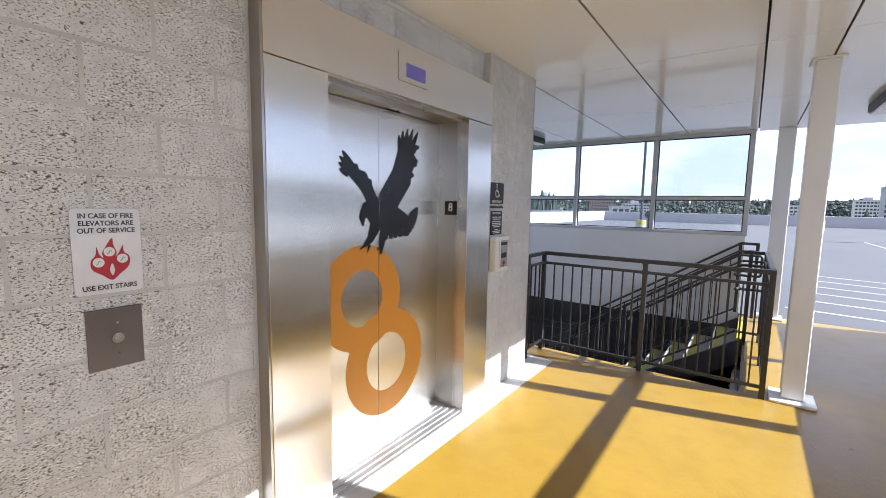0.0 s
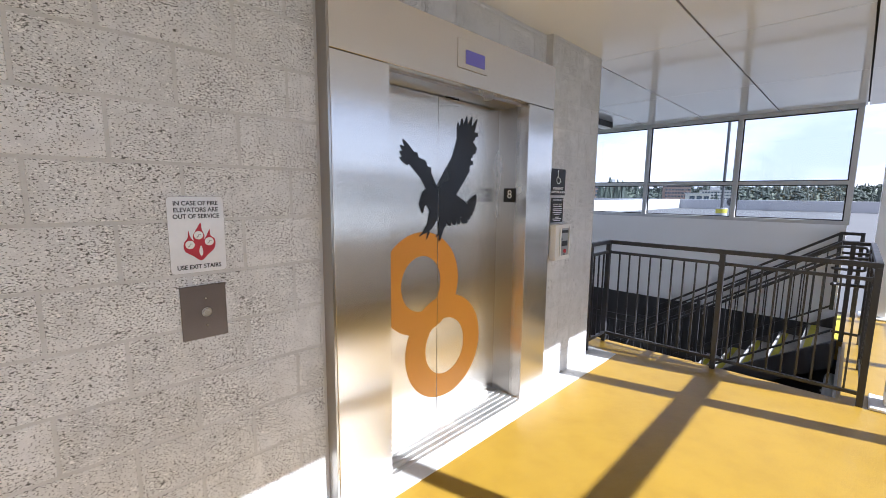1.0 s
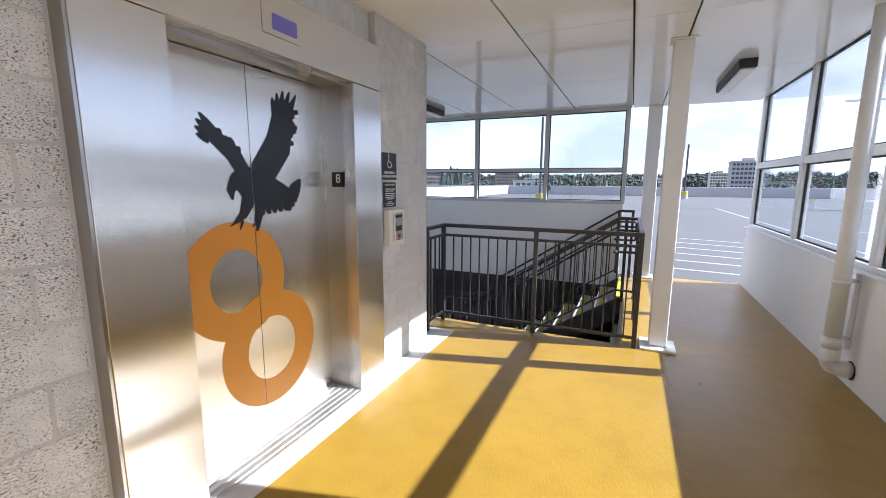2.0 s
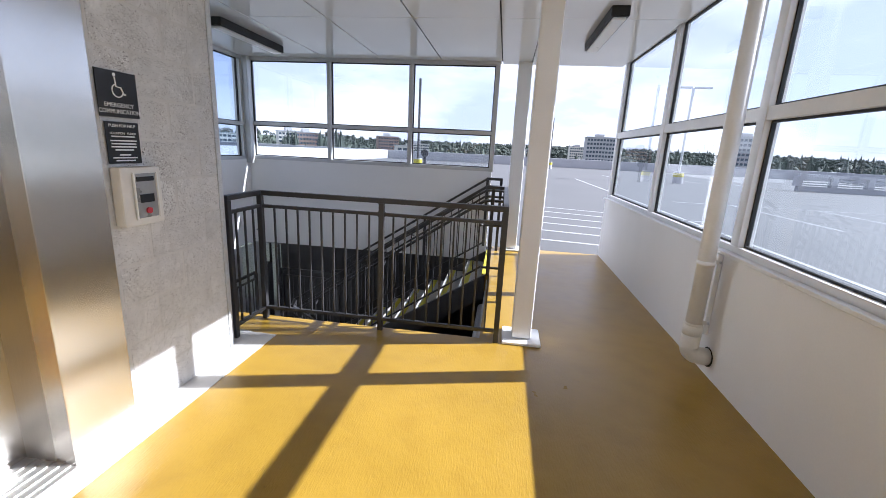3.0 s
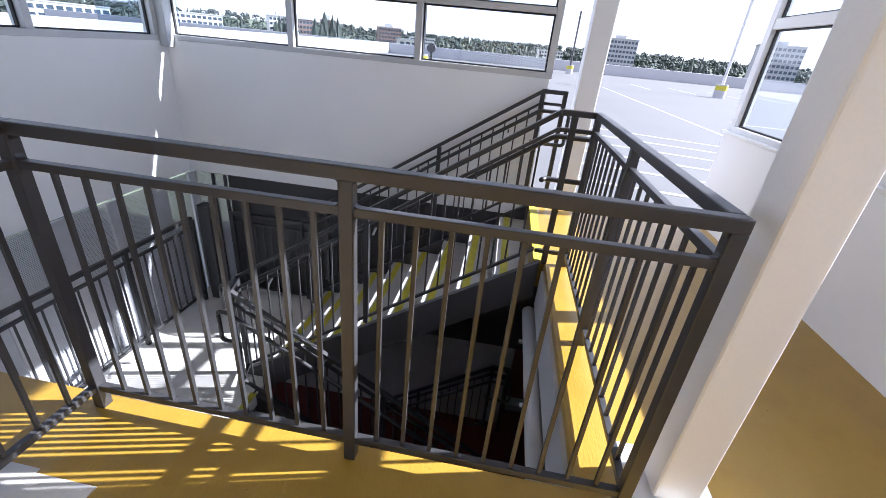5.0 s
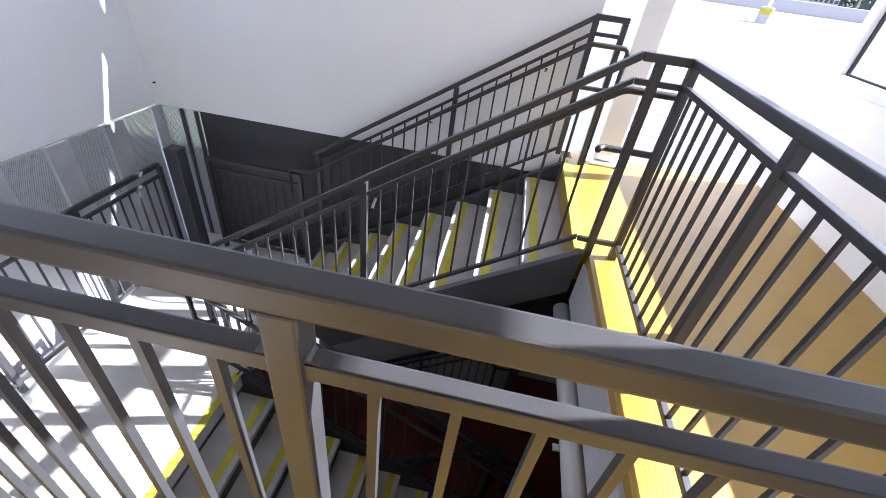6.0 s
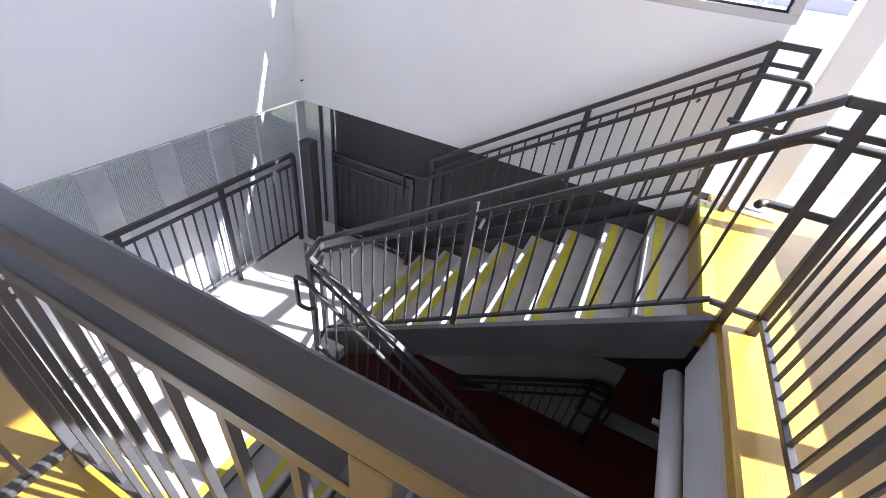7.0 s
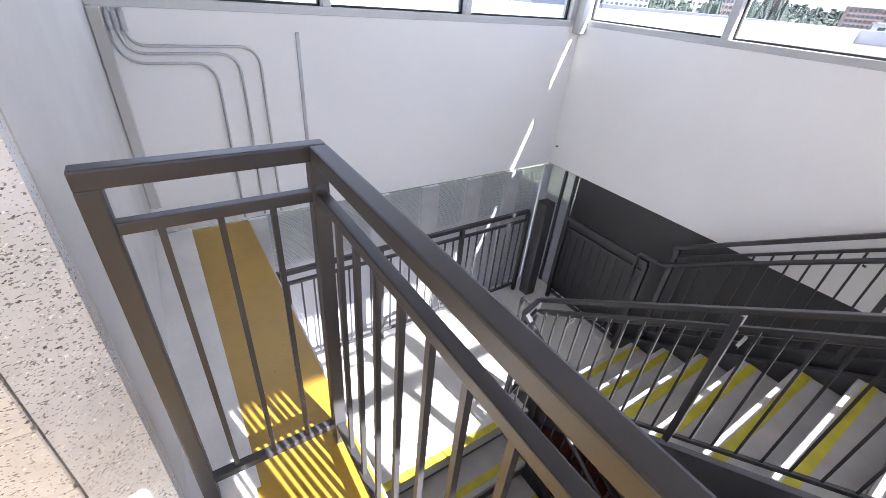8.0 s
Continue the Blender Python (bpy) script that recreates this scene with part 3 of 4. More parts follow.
lettering("8", 0.085, (-0.121, J_IN1 - 0.006, 1.522), ON_MINUS_Y, right_return, M_PRINTWHITE, "floor_number")


def decal(outlines, side, material, name, depth):
    """Vinyl outlines on the doors, cut where the two leaves meet."""
    bm = bmesh.new()
    for n, ring in enumerate(outlines):
        vs = [bm.verts.new((DOOR_X + depth, y, z)) for y, z in ring]
        bm.faces.new(vs)
    keep = -1 if side < 0 else 1
    bmesh.ops.bisect_plane(bm, geom=bm.verts[:] + bm.edges[:] + bm.faces[:], plane_co=(0, SEAM_Y + 0.003 * keep, 0), plane_no=(0, -keep, 0), clear_outer=True)
    bmesh.ops.bisect_plane(bm, geom=bm.verts[:] + bm.edges[:] + bm.faces[:], plane_co=(0, J_IN0 + 0.001, 0), plane_no=(0, -1, 0), clear_outer=True)
    bmesh.ops.triangulate(bm, faces=bm.faces[:])
    for f in bm.faces:
        f.normal_update()
        if f.normal.x < 0:
            f.normal_flip()
    return part(name, bm, material, left_door if side < 0 else right_door)


def ring_quads(cy, cz, ro, ri, tilt=0.0, n=56):
    """Quads of an elliptic ring: radii (y, z) outside and inside."""
    out = []
    for k in range(n):
        quad = []
        for r, j in ((ro, k), (ro, k + 1), (ri, k + 1), (ri, k)):
            a = 2 * math.pi * j / n
            y, z = r[0] * math.cos(a), r[1] * math.sin(a)
            quad.append((cy + y + tilt * z, cz + z))
        out.append(quad)
    return out


upper_ring = ring_quads(1.413, 0.958, (0.338, 0.330), (0.168, 0.178))
lower_ring = ring_quads(1.632, 0.497, (0.355, 0.355), (0.185, 0.195))
for s in (-1, 1):
    decal(upper_ring, s, M_ORANGE, "numeral_decal", 0.0012)
    decal(lower_ring, s, M_ORANGE, "numeral_decal", 0.0016)


def blade(points, widths):
    """A tapering ribbon along points, as one outline."""
    left, right = [], []
    for i, (p, w) in enumerate(zip(points, widths)):
        a, b = points[max(i - 1, 0)], points[min(i + 1, len(points) - 1)]
        d = math.hypot(b[0] - a[0], b[1] - a[1]) or 1
        nx, ny = -(b[1] - a[1]) / d, (b[0] - a[0]) / d
        left.append((p[0] + nx * w, p[1] + ny * w))
        right.append((p[0] - nx * w, p[1] - ny * w))
    return left + right[::-1]


def wing(root, wrist, tip, spread, thick, feathers, length, sweep):
    """An arm with finger feathers fanned from its end and short ones along its trailing edge."""
    shapes = [blade([root, wrist, tip], [thick * 0.9, thick, thick * 0.62])]
    base = math.atan2(tip[1] - wrist[1], tip[0] - wrist[0])
    for k in range(feathers):
        a = base + spread * (k / (feathers - 1) - 0.5)
        ln = length * (1.0 - 0.12 * k)
        p = (tip[0] + 0.5 * thick * math.cos(a + 1.57) * (k / (feathers - 1) - 0.5) * 2, tip[1] + 0.5 * thick * math.sin(a + 1.57) * (k / (feathers - 1) - 0.5) * 2)
        shapes.append(blade([p, (p[0] + 0.6 * ln * math.cos(a), p[1] + 0.6 * ln * math.sin(a)), (p[0] + ln * math.cos(a), p[1] + ln * math.sin(a))], [0.026, 0.018, 0.004]))
    for k in range(9):
        t = k / 8
        p = (wrist[0] * (1 - t) + tip[0] * t, wrist[1] * (1 - t) + tip[1] * t)
        a = base + sweep
        ln = thick * (1.25 + 0.25 * math.sin(5 * k))
        shapes.append(blade([p, (p[0] + ln * math.cos(a), p[1] + ln * math.sin(a))], [0.03, 0.012]))
    return shapes


bird = wing((1.60, 1.51), (1.765, 1.72), (1.797, 1.91), 0.72, 0.098, 5, 0.17, -1.25)
bird += wing((1.53, 1.51), (1.435, 1.655), (1.315, 1.735), 0.6, 0.048, 4, 0.11, 1.0 - 1.57 * 2)
bird += [blade([(1.46, 1.52), (1.54, 1.48), (1.65, 1.45), (1.77, 1.43), (1.83, 1.425)], [0.050, 0.10, 0.095, 0.062, 0.035])]
bird += [blade([(1.49, 1.52), (1.445, 1.50), (1.408, 1.455), (1.418, 1.405)], [0.055, 0.046, 0.022, 0.004])]
bird += [blade([(1.52, 1.40), (1.48, 1.32), (1.43, 1.285)], [0.045, 0.025, 0.012]), blade([(1.60, 1.38), (1.58, 1.30), (1.565, 1.22)], [0.035, 0.025, 0.008])]
bird += [blade([(1.46, 1.30), (1.39, 1.265)], [0.012, 0.004]), blade([(1.47, 1.29), (1.45, 1.24)], [0.012, 0.003]), blade([(1.57, 1.27), (1.53, 1.25)], [0.012, 0.003])]
for k in range(7):
    a = radians(-62 + 17 * k)
    p = (1.79 + 0.012 * k, 1.40 + 0.010 * k)
    bird.append(blade([p, (p[0] + 0.085 * math.cos(a), p[1] + 0.085 * math.sin(a))], [0.030, 0.012]))
for k in range(5):
    p = (1.60 + 0.045 * k, 1.37)
    bird.append(blade([p, (p[0] + 0.02, p[1] - 0.06 + 0.004 * k)], [0.028, 0.010]))
for s in (-1, 1):
    bm = bmesh.new()
    for n, ring in enumerate(bird):
        bm.faces.new([bm.verts.new((DOOR_X + 0.002 + 0.00008 * n, y, z)) for y, z in ring])
    bmesh.ops.triangulate(bm, faces=bm.faces[:])
    bmesh.ops.bisect_plane(bm, geom=bm.verts[:] + bm.edges[:] + bm.faces[:], plane_co=(0, SEAM_Y + 0.003 * s, 0), plane_no=(0, -s, 0), clear_outer=True)
    part("silhouette_decal", bm, M_BLACKVINYL, left_door if s < 0 else right_door, "plain black vinyl silhouette")


# ---- guard rails ----
def guard_run(root, a, b, post_at=(), pitch=0.098, top=1.051, mid=0.9475, low=0.095, bar=0.013):
    """Rails and upright bars between two places (x, y, floor z); posts at the given fractions, bars shared out evenly between them."""
    a, b = Vector(a), Vector(b)
    d = (b - a)
    up = Vector((0, 0, 1))
    part("top_rail", beam(a + up * top, b + up * top, 0.040, 0.038, bevel=0.005), M_RAIL, root)
    part("mid_rail", beam(a + up * mid, b + up * mid, 0.027, 0.026, bevel=0.003), M_RAIL, root)
    part("bottom_rail", beam(a + up * low, b + up * low, 0.027, 0.026, bevel=0.003), M_RAIL, root)
    for f in post_at:
        p = a + d * f
        part("post", beam(p, p + up * (top - 0.018), 0.040, 0.040, bevel=0.004), M_RAIL, root)
    length = Vector((d.x, d.y)).length
    h = mid - low - 0.026
    key = (round(h, 3), bar)
    if key not in bar_mesh:
        bar_mesh[key] = mesh_of(boxes((-bar / 2, -bar / 2, 0, bar / 2, bar / 2, h)), "baluster", M_RAIL)
    stops = sorted({0.0, 1.0, *post_at})
    stops = [s for i, s in enumerate(stops) if i == 0 or (s - stops[i - 1]) * length > 0.06]
    for s, e in zip(stops, stops[1:]):
        n = max(1, round((e - s) * length / pitch))
        for k in range(1, n):
            piece("baluster", bar_mesh[key], a + d * (s + (e - s) * k / n) + up * (low + 0.013), root)


bar_mesh = {}
RAIL_Y, RAIL_X, RAIL_X0 = 3.889, 1.828, -0.098
guard = empty("stair_guardrail", (0.9, RAIL_Y, 0), "dark bronze painted steel guardrail round the stairwell", "guardrail", "guardrails")
guard_run(guard, (RAIL_X0, 3.465, 0), (RAIL_X0, RAIL_Y + 0.020, 0), (0.045, 0.955))
guard_run(guard, (RAIL_X0 + 0.0205, RAIL_Y, 0), (RAIL_X + 0.020, RAIL_Y, 0), (0.505, 0.9895))
guard_run(guard, (RAIL_X, RAIL_Y + 0.0205, 0), (RAIL_X, 5.715, 0), (0.49, 0.989))
guard_run(guard, (RAIL_X - 0.0205, 5.695, 0), (1.605, 5.695, 0), (0.60,), pitch=0.3)


def fillet(root, at, sx, sz, axis):
    """A small weld fillet in the corner between a post and a rail."""
    bm = bmesh.new()
    r = 0.016
    rim = [(0.0, 0.0), (r, 0.0), (0.42 * r, 0.18 * r), (0.18 * r, 0.42 * r), (0.0, r)]
    rows = []
    for w in (-0.011, 0.011):
        rows.append([bm.verts.new((at[0] + sx * u, at[1] + w, at[2] + sz * v) if axis == "x" else (at[0] + w, at[1] + sx * u, at[2] + sz * v)) for u, v in rim])
    bm.faces.new(rows[0])
    bm.faces.new(rows[1][::-1])
    for k in range(5):
        bm.faces.new((rows[0][k], rows[1][k], rows[1][(k + 1) % 5], rows[0][(k + 1) % 5]))
    bmesh.ops.recalc_face_normals(bm, faces=bm.faces[:])
    part("weld", bm, M_RAIL, root)


for x in (RAIL_X0, 0.894, RAIL_X):
    for side in (-1, 1):
        if -0.09 < x + 0.1 * side < 1.83 or x == 0.894:
            for z, up in ((1.032, -1), (0.9605, 1), (0.9345, -1)):
                fillet(guard, (x + side * 0.020, RAIL_Y, z), side, up, "x")


def flight_guard(name, y, x0, z0, x1, z1, hand_side, label, fr=(0.5,), ends=(), ext=0.26):
    root = empty(name, (x0, y, z0), label, "guardrail", "guardrails")
    guard_run(root, (x0, y, z0), (x1, y, z1), fr, top=1.006, mid=0.902, low=0.055, bar=0.0125)
    hy = y + hand_side * 0.075
    d = 1 if x1 > x0 else -1
    # the rail runs level past the end posts and loops back below itself
    pts = [(x0 + 0.04 * d, y + hand_side * 0.03, z0 + 0.555), (x0 + 0.02 * d, hy, z0 + 0.555), (x0 - ext * d, hy, z0 + 0.555), (x0 - ext * d, hy, z0 + 0.845), (x0, hy, z0 + 0.845),
           (x1, hy, z1 + 0.845), (x1 + 0.22 * d, hy, z1 + 0.845), (x1 + 0.22 * d, hy, z1 + 0.60)]
    part("handrail", tube(bend(pts, 0.035), 0.0175), M_RAIL, root, "round dark painted handrail", smooth=True)
    for f in (0.12, 0.5, 0.88):
        p = Vector((x0, hy, z0 + 0.81)).lerp(Vector((x1, hy, z1 + 0.81)), f)
        part("bracket", beam(p, p + Vector((0, -hand_side * 0.075, -0.03)), 0.014, 0.014), M_RAIL, root)
    return root


def nosing(k):
    return TOP_X - RUN * k, -RISE * k


FL1_S, FL1_N = 5.70, 7.03
F2X = -0.61
xb, zb = nosing(9)
inner = flight_guard("flight_guardrail", FL1_S, 1.60, 0.045, xb + 0.05, zb + 0.05, 1, "dark bronze guardrail on the upper stair flight's open side", (0.52, 1.0))
# turn from one flight to the next at the landing
for nm, h, w, t in (("top_rail", 1.006, 0.040, 0.038), ("mid_rail", 0.902, 0.027, 0.026), ("bottom_rail", 0.055, 0.027, 0.026)):
    z = zb + 0.05 + h
    part(nm, beam((xb + 0.05, FL1_S + 0.02, z), (F2X - 0.12, 5.48, z), w, t, bevel=0.004), M_RAIL, inner)
outer = flight_guard("flight_guardrail", FL1_N, 1.56, 0.06, -0.60, -1.36, -1, "dark bronze guardrail along the white stairwell wall", (0.0, 0.42, 0.98))
part("top_rail", beam((1.78, FL1_N, 1.066), (1.55, FL1_N, 1.066), 0.040, 0.038, bevel=0.004), M_RAIL, outer)
part("mid_rail", beam((1.78, FL1_N, 0.962), (1.55, FL1_N, 0.962), 0.027, 0.026, bevel=0.003), M_RAIL, outer)
part("post", beam((1.76, FL1_N, 0.0), (1.76, FL1_N, 1.047), 0.040, 0.040, bevel=0.003), M_RAIL, outer)
second = flight_guard("flight_guardrail", 5.50, F2X - 0.12, LAND_Z + 0.05, F2X + 9 * RUN, LEVEL7 + 0.1, -1, "dark bronze guardrail on the lower stair flight", (0.0, 0.5, 1.0), ext=0.08)

# ---- stair flights ----


def stair_flight(name, x0, z0, d, y0, y1, n, label):
    """n risers going down from the edge x0 along d."""
    root = empty(name, (x0, y0, z0), label, "stairs", "stair flights")
    tread = mesh_of(boxes((-0.015, y0 + 0.045, -0.05, RUN + 0.02, y1 - 0.045, 0.0), bevel=0.006), "tread", M_TREAD)
    riser = mesh_of(boxes((0.0, y0 + 0.045, -RISE, 0.008, y1 - 0.045, -0.05)), "riser", M_RISER)
    strip = mesh_of(boxes((0.030, y0 + 0.05, 0.0005, 0.090, y1 - 0.05, 0.004)), "nosing_strip", M_NOSE)
    for k in range(1, n + 1):
        flip = Matrix.Rotation(math.pi, 4, "Z")
        for nm, me in (("tread", tread), ("riser", riser), ("nosing_strip", strip)):
            if k == n and nm != "riser":
                continue
            ob = new(nm, me)
            ob.parent = root
            x = x0 + d * RUN * (k - (1 if nm == "riser" else 0))
            z = z0 - RISE * (k - (1 if nm == "riser" else 0))
            # the mesh runs from its front edge back uphill
            turn = Matrix.Identity(4) if d < 0 else Matrix.Translation((0, y0 + y1, 0)) @ flip
            ob.matrix_local = Matrix.Translation((x - x0, -y0, z - z0)) @ turn
    for y in (y0, y1):
        bm = beam((x0 - d * 0.02, y, z0 - 0.14), (x0 + d * RUN * n, y, z0 - RISE * n - 0.14 + 0.02), 0.05, 0.30, bevel=0.004)
        part("stringer", bm, M_STRINGER, root, "dark grey painted steel stringer")
    return root


stair_flight("stair_flight", TOP_X, 0.0, -1, FL1_S, FL1_N + 0.02, 9, "concrete-filled steel stairs with yellow nosing strips")
stair_flight("stair_flight", F2X, LAND_Z, 1, 4.05, 5.48, 9, "lower concrete stair flight with yellow nosing strips")
stair_flight("stair_flight", TOP_X, LEVEL7, -1, FL1_S, FL1_N + 0.02, 9, "shaded stair flight of the level below")
flight_guard("flight_guardrail", FL1_S, 1.60, LEVEL7 + 0.045, xb + 0.05, LEVEL7 + zb + 0.05, 1, "shaded dark guardrail of the level below", (0.0, 0.52, 1.0))
lower_outer = flight_guard("flight_guardrail", FL1_N, 1.56, LEVEL7 + 0.06, -0.60, LEVEL7 - 1.36, -1, "shaded dark guardrail along the wall of the level below", (0.0, 0.42, 0.98))
for nm, h, w in (("top_rail", 1.06, 0.05), ("mid_rail", 0.945, 0.04)):
    part(nm, beam((1.78, FL1_N, LEVEL7 + h), (1.55, FL1_N, LEVEL7 + h), w, w, bevel=0.004), M_RAIL, lower_outer)
part("post", beam((1.76, FL1_N, LEVEL7), (1.76, FL1_N, LEVEL7 + 1.04), 0.05, 0.05, bevel=0.003), M_RAIL, lower_outer)
top_strip = thing("floor_nosing", boxes((TOP_X - 0.02, FL1_S + 0.03, 0.0, TOP_X + 0.05, NORTH - 0.09, 0.005), (TOP_X - 0.022, FL1_S + 0.03, -0.03, TOP_X - 0.0195, NORTH - 0.09, 0.0)), M_NOSE,
                  "yellow warning strip at the top of the stairs", "nosing strip")
stair_head = thing("stair_head", boxes((TOP_X - 0.018, FL1_S + 0.027, -0.22, SLAB_E, NORTH - 0.004, -0.0005)), M_YELLOW, "yellow coated slab edge at the stair head", "floor", kind="structure")

landing = empty("landing", (-1.3, 5.5, LAND_Z), "pale concrete half landing between stair flights", "landing", kind="structure")
part("landing_slab", boxes((-2.12, SLAB_S + 0.02, LAND_Z - 0.12, F2X + 0.012, NORTH - 0.01, LAND_Z)), M_LANDING, landing)
part("nosing_strip", boxes((F2X - 0.045, 4.06, LAND_Z, F2X + 0.014, 5.47, LAND_Z + 0.004)), M_NOSE, landing)
part("edge_beam", boxes((F2X - 0.01, SLAB_S + 0.02, LAND_Z - 0.34, F2X + 0.03, 4.05, LAND_Z - 0.03), (F2X - 0.25, 5.48, LAND_Z - 0.34, F2X - 0.20, FL1_N, LAND_Z - 0.125)), M_STRINGER, landing)

land_guard = empty("landing_guardrail", (-1.95, 5.3, LAND_Z), "dark bronze guardrail round the half landing", "guardrail", "guardrails")
guard_run(land_guard, (-1.97, 4.05, LAND_Z), (-1.97, 6.68, LAND_Z), (0.01, 0.34, 0.67, 1.0), bar=0.0125)
guard_run(land_guard, (-1.70, 6.97, LAND_Z), (-0.72, 6.97, LAND_Z), (0.02, 0.99), bar=0.0125)
pillar = empty("standpipe_cover", (-1.86, 6.80, LAND_Z), "dark boxed riser post in the landing's corner", "post")
part("casing", boxes((-1.925, 6.735, LAND_Z, -1.795, 6.865, -0.452), bevel=0.014, segments=2), M_STRINGER, pillar)
part("cap", boxes((-1.928, 6.732, -0.452, -1.792, 6.868, -0.440), bevel=0.004), M_STRINGER, pillar)

# perforated screens under the white walls
screen_w = empty("perforated_screen", (-2.2, 5.2, -0.9), "pale galvanised perforated metal screen by the landing", "metal screen", "perforated screens")
ys2 = [3.50 + 0.517 * k for k in range(8)]
for a, b in zip(ys2, ys2[1:]):
    part("sheet", boxes((-2.222, a + 0.085, -3.2, -2.220, b - 0.085, -0.2005)), M_PERF_Y, screen_w)
for a in ys2[:-1]:
    part("upright", boxes((-2.24, a - 0.095, -3.25, -2.205, min(a + 0.095, NORTH - 0.01), -0.202), bevel=0.003), M_SCREENPOST, screen_w)
part("upright", boxes((-2.24, 7.045, -3.25, -2.205, 7.175, -0.2005)), M_SCREENPOST, screen_w)
screen_n = empty("perforated_screen", (-2.0, 7.1, -0.9), "narrow perforated screen beside the charcoal wall", "metal screen", "perforated screens")
part("sheet", boxes((-2.204, NORTH + 0.012, -3.2, -1.80, NORTH + 0.014, -0.1905)), M_PERF_X, screen_n)
for x in (-1.98, -1.83):
    part("upright", boxes((x - 0.015, NORTH - 0.005, -3.2, x + 0.015, NORTH + 0.03, -0.2)), M_STRINGER, screen_n)


# ---- columns ----
def column(x, y, w, z1, label):
    root = empty("column", (x, y, 0), label, "column", "steel columns")
    part("shaft", boxes((x - w / 2, y - w / 2, 0.03, x + w / 2, y + w / 2, z1), bevel=0.014, segments=3), M_WARMWHITE, root)
    part("base_plate", boxes((x - 0.15, y - 0.15, 0.0, x + 0.15, y + 0.15, 0.025), bevel=0.006), M_WHITE, root)
    part("top_plate", boxes((x - 0.10, y - 0.10, z1, x + 0.10, y + 0.10, z1 + 0.012), bevel=0.002), M_WARMWHITE, root)
    return root


column(2.026, 4.017, 0.15, CEIL - 0.013, "white painted square steel column on a base plate")
column(1.965, 7.22, 0.19, CEIL - 0.013, "white painted steel column at the lobby's open end")

# ---- downpipe on the east wall ----
pipe = empty("downpipe", (3.2, 3.78, 0.3), "off-white drain pipe with elbow on the wall", "pipe")
PX, PY = 3.165, 3.75
part("pipe_run", tube([(PX, PY, 0.30), (PX, PY, CEIL)], 0.052, 20), M_PIPE, pipe, smooth=True)
part("elbow", tube(bend([(PX, PY, 0.34), (PX, PY, 0.14), (EAST - 0.006, PY, 0.13)], 0.10, 7), 0.060, 20), M_PIPE, pipe, smooth=True)
part("collar", tube([(PX, PY, 0.29), (PX, PY, 0.36)], 0.062, 20), M_PIPE, pipe, smooth=True)
part("outlet_gap", tube([(EAST - 0.004, PY, 0.13), (EAST - 0.001, PY, 0.13)], 0.070, 20), M_GASKET, pipe, "dark gap round the outlet")
part("strut", boxes((EAST - 0.035, PY + 0.06, 0.27, EAST - 0.001, PY + 0.105, 0.852), bevel=0.003), M_WHITE, pipe)
for z in (0.36, 0.80):
    part("clamp", tube([(PX, PY, z - 0.016), (PX, PY, z + 0.016)], 0.057, 18), M_PIPE, pipe, smooth=True)
    part("clamp_arm", boxes((PX + 0.04, PY + 0.045, z - 0.014, EAST - 0.03, PY + 0.055, z + 0.014)), M_PIPE, pipe)
    for dy in (0.045, 0.115):
        part("bolt", tube([(EAST - 0.03, PY + dy, z), (EAST - 0.018, PY + dy, z)], 0.008, 8), M_GALV, pipe)

edge_pipe = empty("drain_pipe", (1.62, 4.8, -0.45), "pale grey drain pipe slung under the slab edge", "pipe")
part("pipe_run", tube([(1.65, SLAB_S + 0.02, -0.41), (1.65, 5.64, -0.40)], 0.05, 16), M_BEAM, edge_pipe, smooth=True)
for y in (4.15, 4.75, 5.35):
    part("hanger", boxes((1.585, y - 0.015, -0.475, 1.70, y + 0.015, -0.462), (1.69, y - 0.015, -0.462, 1.70, y + 0.015, -0.345)), M_GALV, edge_pipe)

# ---- lamps under the ceiling ----


def strip_lamp(x, y0, y1):
    root = empty("ceiling_lamp", (x, (y0 + y1) / 2, CEIL), "unlit black linear ceiling lamp with opal lens", "lamp", "ceiling lamps")
    housing = part("housing", boxes((x - 0.075, y0, CEIL - 0.085, x + 0.075, y1, CEIL), bevel=0.005), M_BLACK, root)
    part("lens", boxes((x - 0.055, y0 + 0.02, CEIL - 0.105, x + 0.055, y1 - 0.02, CEIL - 0.085), bevel=0.006), M_LENS, housing, "opal white lens")


strip_lamp(2.64, 4.82, 6.05)
strip_lamp(-1.32, 5.20, 6.47)

# ---- conduits and joint cover on the west wall ----
for k, (y, z) in enumerate(((3.97, 0.875), (4.11, 0.925), (4.23, 0.965))):
    x = WEST + 0.014
    y0 = SHAFT_END + 0.085 + 0.03 * k
    bm = tube(bend([(x, y0, 1.148), (x, y0, z), (x, y, z), (x, y, -0.18)], 0.13, 8), 0.0085, 8)
    thing("conduit", bm, M_GALV, "thin grey conduit bent down the white wall", "conduit", "conduits", smooth=True)
    fitting = tube([(x, y0, 1.04), (x, y0, 1.13)], 0.0155, 10)
    thing("conduit_coupling", fitting, M_SCREENPOST, "pale metal coupling on a conduit", "conduit coupling", "conduit couplings", smooth=True)
thing("wall_anchor", tube([(-2.18, NORTH - 0.025, 0.015), (-2.18, NORTH + 0.002, 0.015)], 0.008, 8), M_GASKET, "small dark anchor stub on the white wall", "wall anchor")
thing("joint_cover", boxes((WEST + 0.0005, 4.468, -0.18, WEST + 0.010, 4.492, 1.05), bevel=0.002), M_SCREENPOST, "slim grey upright cover strip on the white wall", "trim")
